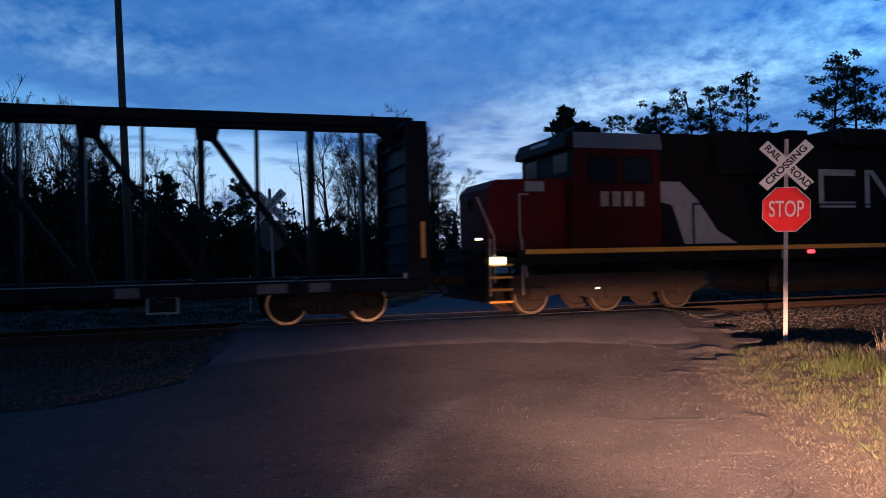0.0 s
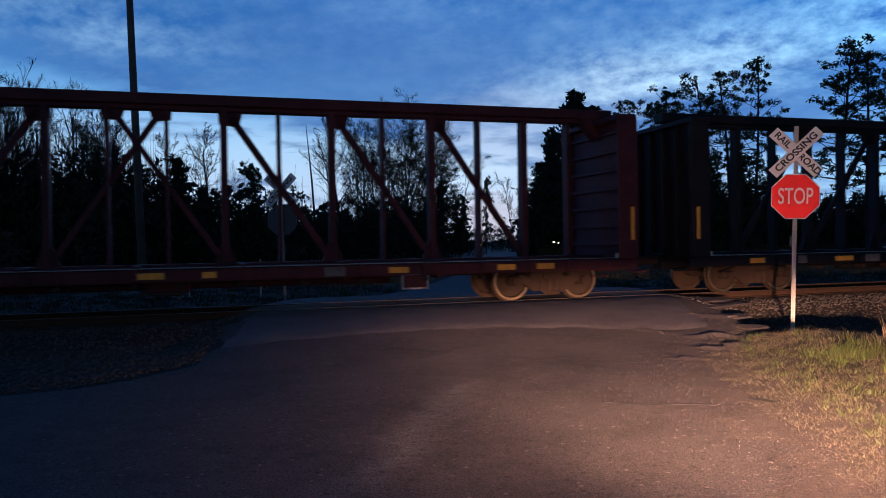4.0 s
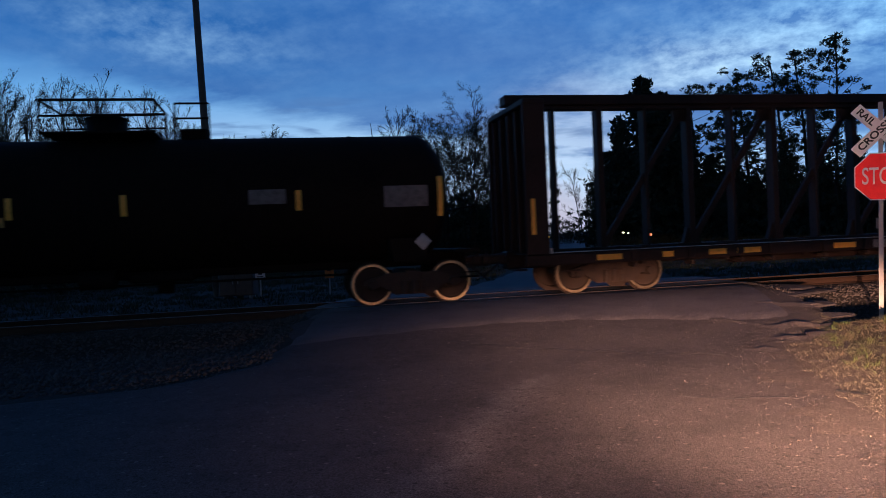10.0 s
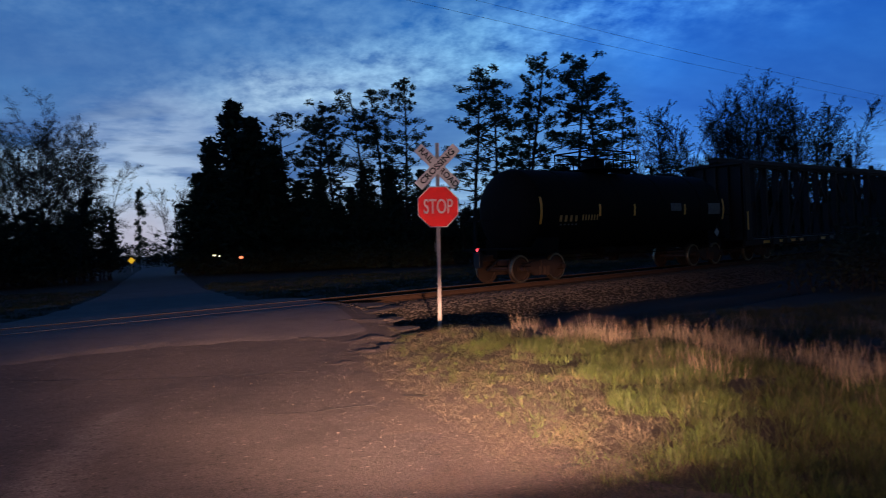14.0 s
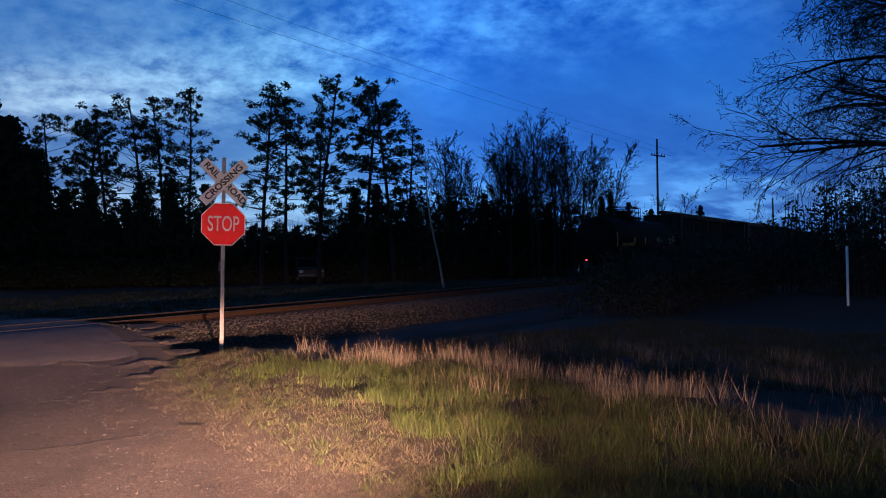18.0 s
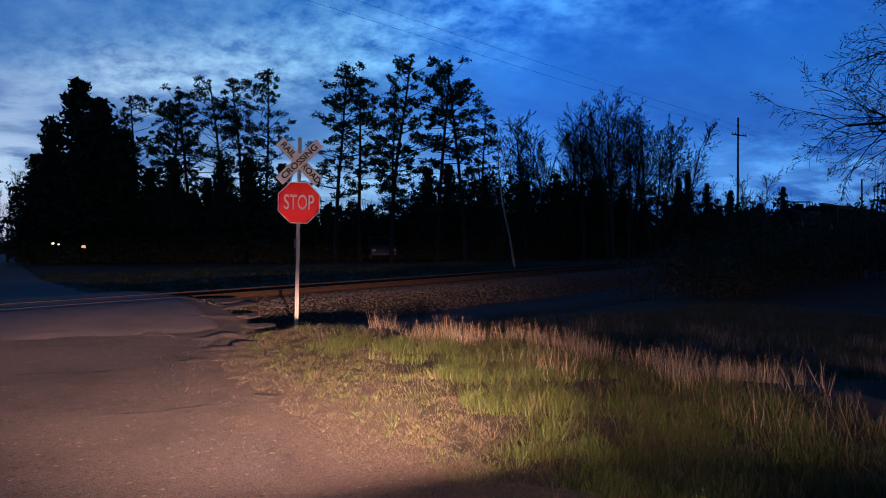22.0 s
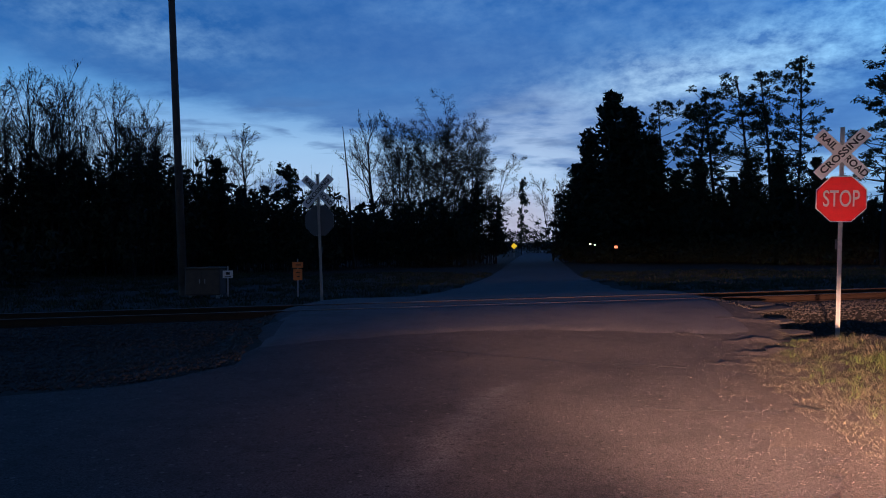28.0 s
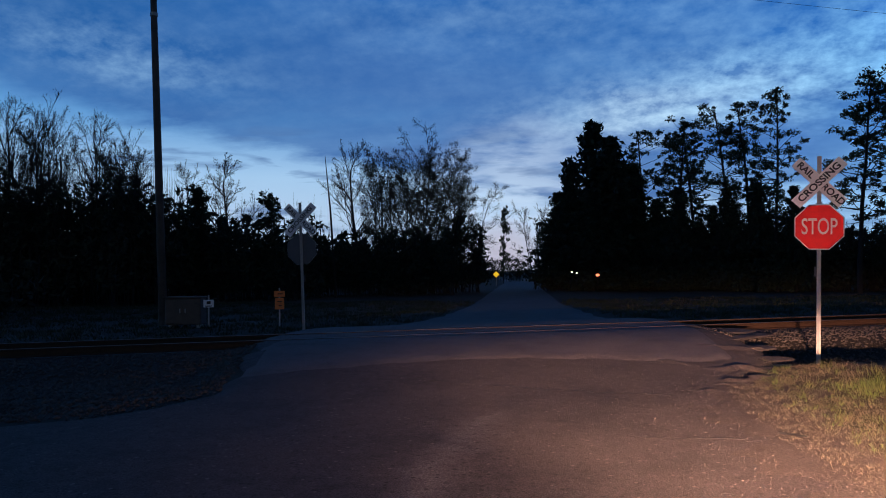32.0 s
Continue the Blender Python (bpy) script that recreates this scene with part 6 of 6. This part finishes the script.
for k, (pts, rise) in enumerate(((((6.1, 20.2), (6.2, 18.6), (6.0, 17.1)), 0.08), (((5.0, 15.8), (5.7, 15.6), (6.4, 15.2)), 0.10), (((3.83, 14.15), (4.2, 13.85), (4.55, 13.6)), 0.06), (((3.62, 11.25), (4.1, 11.1)), 0.06),
                                 (((4.3, 12.3), (4.6, 12.1), (5.0, 12.3), (5.35, 12.5)), 0.08), (((4.5, 13.3), (5.1, 13.35), (5.8, 13.3)), 0.08), (((4.6, 14.6), (5.2, 14.55)), 0.06), (((1.9, 16.0), (2.4, 15.95)), 0.025))):
    broken_lip(pts, rise * 0.6, 200 + k)


# ---- small roadside things ----
def post_sign(name, label, x, y, z0, panels, mat, turn=0):
    s = thing(name, label, "road sign")
    s.matrix_basis = pose(x, y, float(ground_z(np.float64(x), np.float64(y))), 0, 0, turn)
    part("post", Build().box((0, 0.02, z0 / 2), (0.05, 0.03, z0 + 0.3), 0.005), M["galv"], s)
    for cx, cz, w, h, mm, bars in panels:
        p = part("panel", Build().box((cx, -0.005, cz), (w, 0.008, h), 0.003), M[mm], s)
        for bx, bz, bw, bh in bars:
            part("mark_bar", Build().box((cx + bx, -0.011, cz + bz), (bw, 0.004, bh), 0.001), M["black"], p)
    return s


post_sign("marker_sign", "orange reflective marker with two stacked panels", -5.6, 25.6, 1.15,
          [(0, 1.10, 0.36, 0.20, "orange", [(0.02, 0, 0.16, 0.03)]), (0.0, 0.78, 0.30, 0.38, "orange", [(0, 0.07, 0.14, 0.03), (0.02, -0.07, 0.10, 0.03)])], "orange", 13)
post_sign("notice_sign", "small white notice sign with dark marks", -7.7, 24.8, 0.9, [(0, 0.78, 0.32, 0.24, "white", [(0, 0.03, 0.12, 0.09), (0, -0.08, 0.2, 0.03)])], "white", 17)


def cabinet():
    c = thing("utility_cabinet", "tan metal utility cabinet beside the pole", "utility box")
    c.matrix_basis = pose(-8.5, 25.0, -0.25)
    part("body", Build().box((0, 0, 0.72), (1.15, 0.6, 0.85), 0.03), M["box"], c)
    part("lid", Build().box((0, 0, 1.17), (1.2, 0.66, 0.06), 0.015), M["box"], c)
    for x in (-0.28, 0.28):
        d = part("door", Build().box((x, -0.305, 0.72), (0.52, 0.02, 0.75), 0.006), M["box"], c)
        part("handle", Build().box((x * 0.3, -0.325, 0.75), (0.03, 0.03, 0.14), 0.006), M["galv"], d)
    for x in (-0.45, 0.45):
        part("leg", Build().box((x, 0, 0.15), (0.1, 0.4, 0.32), 0.01), M["galv"], c)


cabinet()


def diamond_sign():
    s = thing("warning_sign", "yellow diamond warning sign far along the road", "road sign")
    s.location = (4.68, 90, 0.15)
    part("post", Build().box((0, 0.03, 0.6), (0.07, 0.05, 1.6), 0.005), M["galv"], s)
    part("plate", Build().prism([(0.36 * a, 1.08 + 0.36 * b) for a, b in ((0, -1), (1, 0), (0, 1), (-1, 0))], -0.01, 0.0), M["diamond"], s)


diamond_sign()


def house_lamp(x, y, z, r, mat, label):
    s = thing("yard_lamp", label, "lamp")
    s.location = (x, y, 0)
    part("post", Build().tube((0, 0, 0), (0, 0, z), 0.018, 0.018, 6), M["bark"], s)
    part("globe", Build().box((0, -0.1, z), (r * 2, r, r * 1.4), r * 0.3), mat, s)


house_lamp(8.75, 58, 1.47, 0.08, M["houselamp"], "small lit lamp among the far trees")
house_lamp(9.1, 58, 1.41, 0.06, M["houselamp"], "small lit lamp among the far trees")
house_lamp(10.65, 58, 1.24, 0.13, M["orangelamp"], "orange lit lamp low beside the far drive")


def marker_post():
    s = thing("marker_post", "slim white marker post in the grass", "post")
    s.location = (27.6, 11.2, 0.0)
    part("shaft", Build().tube((0, 0, -0.2), (0, 0, 1.75), 0.045, 0.045, 8), M["white"], s)
    part("cap", Build().tube((0, 0, 1.75), (0, 0, 1.80), 0.05, 0.03, 8), M["white"], s)


marker_post()


def pickup():
    p = thing("pickup_truck", "dark pickup truck parked on grass by the pines", "pickup truck")
    p.matrix_basis = pose(30.5, 52.0, -0.05, 0, 0, 250)
    B = M["truckpaint"]
    part("body", Build().prism([(-2.7, 0.5), (2.7, 0.5), (2.75, 0.85), (2.6, 1.08), (1.2, 1.15), (-2.7, 1.15)], -0.95, 0.95), B, p)
    part("cab", Build().prism([(-1.0, 1.15), (1.2, 1.15), (0.55, 1.85), (-0.85, 1.88)], -0.82, 0.82), B, p)
    for y in (-0.826, 0.826):
        part("side_window", Build().prism([(-0.8, 1.2), (0.95, 1.2), (0.45, 1.75), (-0.75, 1.78)], y - 0.005, y + 0.005), M["glass"], p)
    part("windscreen", Build().add([(1.21, -0.75, 1.2), (1.21, 0.75, 1.2), (0.60, 0.68, 1.80), (0.60, -0.68, 1.80)], [(0, 1, 2, 3)]), M["glass"], p)
    part("front_bumper", Build().box((2.75, 0, 0.58), (0.16, 1.9, 0.22), 0.04), M["signback"], p)
    part("rear_bumper", Build().box((-2.75, 0, 0.58), (0.16, 1.9, 0.2), 0.04), M["signback"], p)
    part("grille", Build().box((2.74, 0, 0.85), (0.05, 1.2, 0.26), 0.02), M["black"], p)
    for y in (-0.75, 0.75):
        part("headlight", Build().box((2.72, y, 0.86), (0.08, 0.32, 0.2), 0.03), M["greywhite"], p)
        part("tail_light", Build().box((-2.71, y * 1.2, 0.95), (0.05, 0.14, 0.28), 0.02), M["red"], p)
    for x in (-1.75, 1.75):
        for y in (-0.88, 0.88):
            w = part("wheel", Build().tube((x, y - 0.12, 0.38), (x, y + 0.12, 0.38), 0.38, 0.38, 18), M["black"], p)
            part("rim", Build().tube((x, y - 0.13, 0.38), (x, y + 0.13, 0.38), 0.22, 0.22, 14), M["signback"], w)


pickup()


def wire(a, b, sag):
    w = thing("overhead_wire", "thin dark overhead wire across the road", "cable", "overhead wires")
    vs, fs, m = [], [], 25
    for k in range(m):
        f = k / (m - 1)
        p = Vector(a).lerp(Vector(b), f) - Vector((0, 0, sag * 4 * f * (1 - f)))
        vs += [(p.x, p.y + 0.006 * math.cos(q * math.pi / 2), p.z + 0.006 * math.sin(q * math.pi / 2)) for q in range(4)]
    for k in range(m - 1):
        fs += [(k * 4 + q, k * 4 + 4 + q, k * 4 + 4 + (q + 1) % 4, k * 4 + (q + 1) % 4) for q in range(4)]
    bd = Build().add(vs, fs)
    part("strand", bd, M["black"], w)


wire((-26, 21.8, 14.2), (48, 31, 8.4), 0.6)
wire((-26, 22.4, 15.4), (48, 31.6, 9.0), 0.6)

# ---- headlamps with their cut-off plates ----
YAW = -4
LAMPS = ((1.35, 1.62, 0.66), (2.60, 1.53, 0.66))
headlamp(*LAMPS[0], YAW, (("low_beam", 6500, 72, 1.0, 0, 0, -8, -0.05), ("side_beam", 500, 150, 1.0, 0, 0, -14, -0.06)))
# the narrow spot ahead of the shields is added to brighten the near sign
headlamp(*LAMPS[1], YAW, (("low_beam", 22000, 66, 1.0, 0, 0, -8, -0.05), ("side_beam", 3000, 150, 1.0, 0, 0, -16, -0.06), ("sign_fill", 1300, 25, 1.0, 0.42, 0.0, -15, 0.155), ("stray_beam", 230, 130, 0.9, 0.44, 0.0, -14, 0.0)))


# out-of-view plates, added only to cut each beam above and below
def headlamp_shields(x, y, z, top, low, label):
    h = thing("beam_shield", label, "headlamp", "headlamps of the waiting vehicle")
    h.matrix_basis = pose(x, y, z, 0, 0, YAW)
    for name, rise in (("upper_shield", top), ("lower_shield", low)):
        k = 0.004 if name == "upper_shield" else -0.004
        d = 0.34 if k > 0 else 0.13
        # a curved lip round the source; the upper one hangs lower towards the oncoming lane
        vs, fs, m = [], [], 33
        for i in range(m):
            turn = -80 + 160 * i / (m - 1)
            a = radians(turn)
            e = d * math.tan(radians(rise - (0.10 * max(0.0, -turn) if k > 0 else -0.08 * min(30.0, max(0.0, turn - 17)))))
            for r, zz in ((0.0, 12.5 * k), (d, e), (d, e + k), (0.0, 13.5 * k)):
                vs.append((r * math.sin(a), r * math.cos(a), zz))
        for i in range(m - 1):
            for j in range(4):
                fs.append((i * 4 + j, i * 4 + (j + 1) % 4, i * 4 + 4 + (j + 1) % 4, i * 4 + 4 + j))
        part(name, Build().add(vs, fs), M["black"], h)


for lamp in LAMPS:
    headlamp_shields(*lamp, -0.5, -9.8, "unseen lips shaping the low beam of the waiting vehicle")


def motions():
    """The train rolls off along the track; every wheel turns with it."""
    def run(t):
        return 7.45 * t - 0.027 * t * t

    for car, u0 in TRAIN:
        rows = []
        for k in range(33):
            x, y = xy(u0 + float(run(k)), 0)
            rows.append((k, pose(x, y, RZ, 0, 0, math.degrees(PSI))))
        walk(car, rows)
    for ax, x, r in AXLES:
        rows = []
        for k in range(641):
            rows.append((k / 20, pose(x, 0, r, 0, math.degrees(float(run(k / 20)) / r) % 360, 0)))
        walk(ax, rows)


motions()
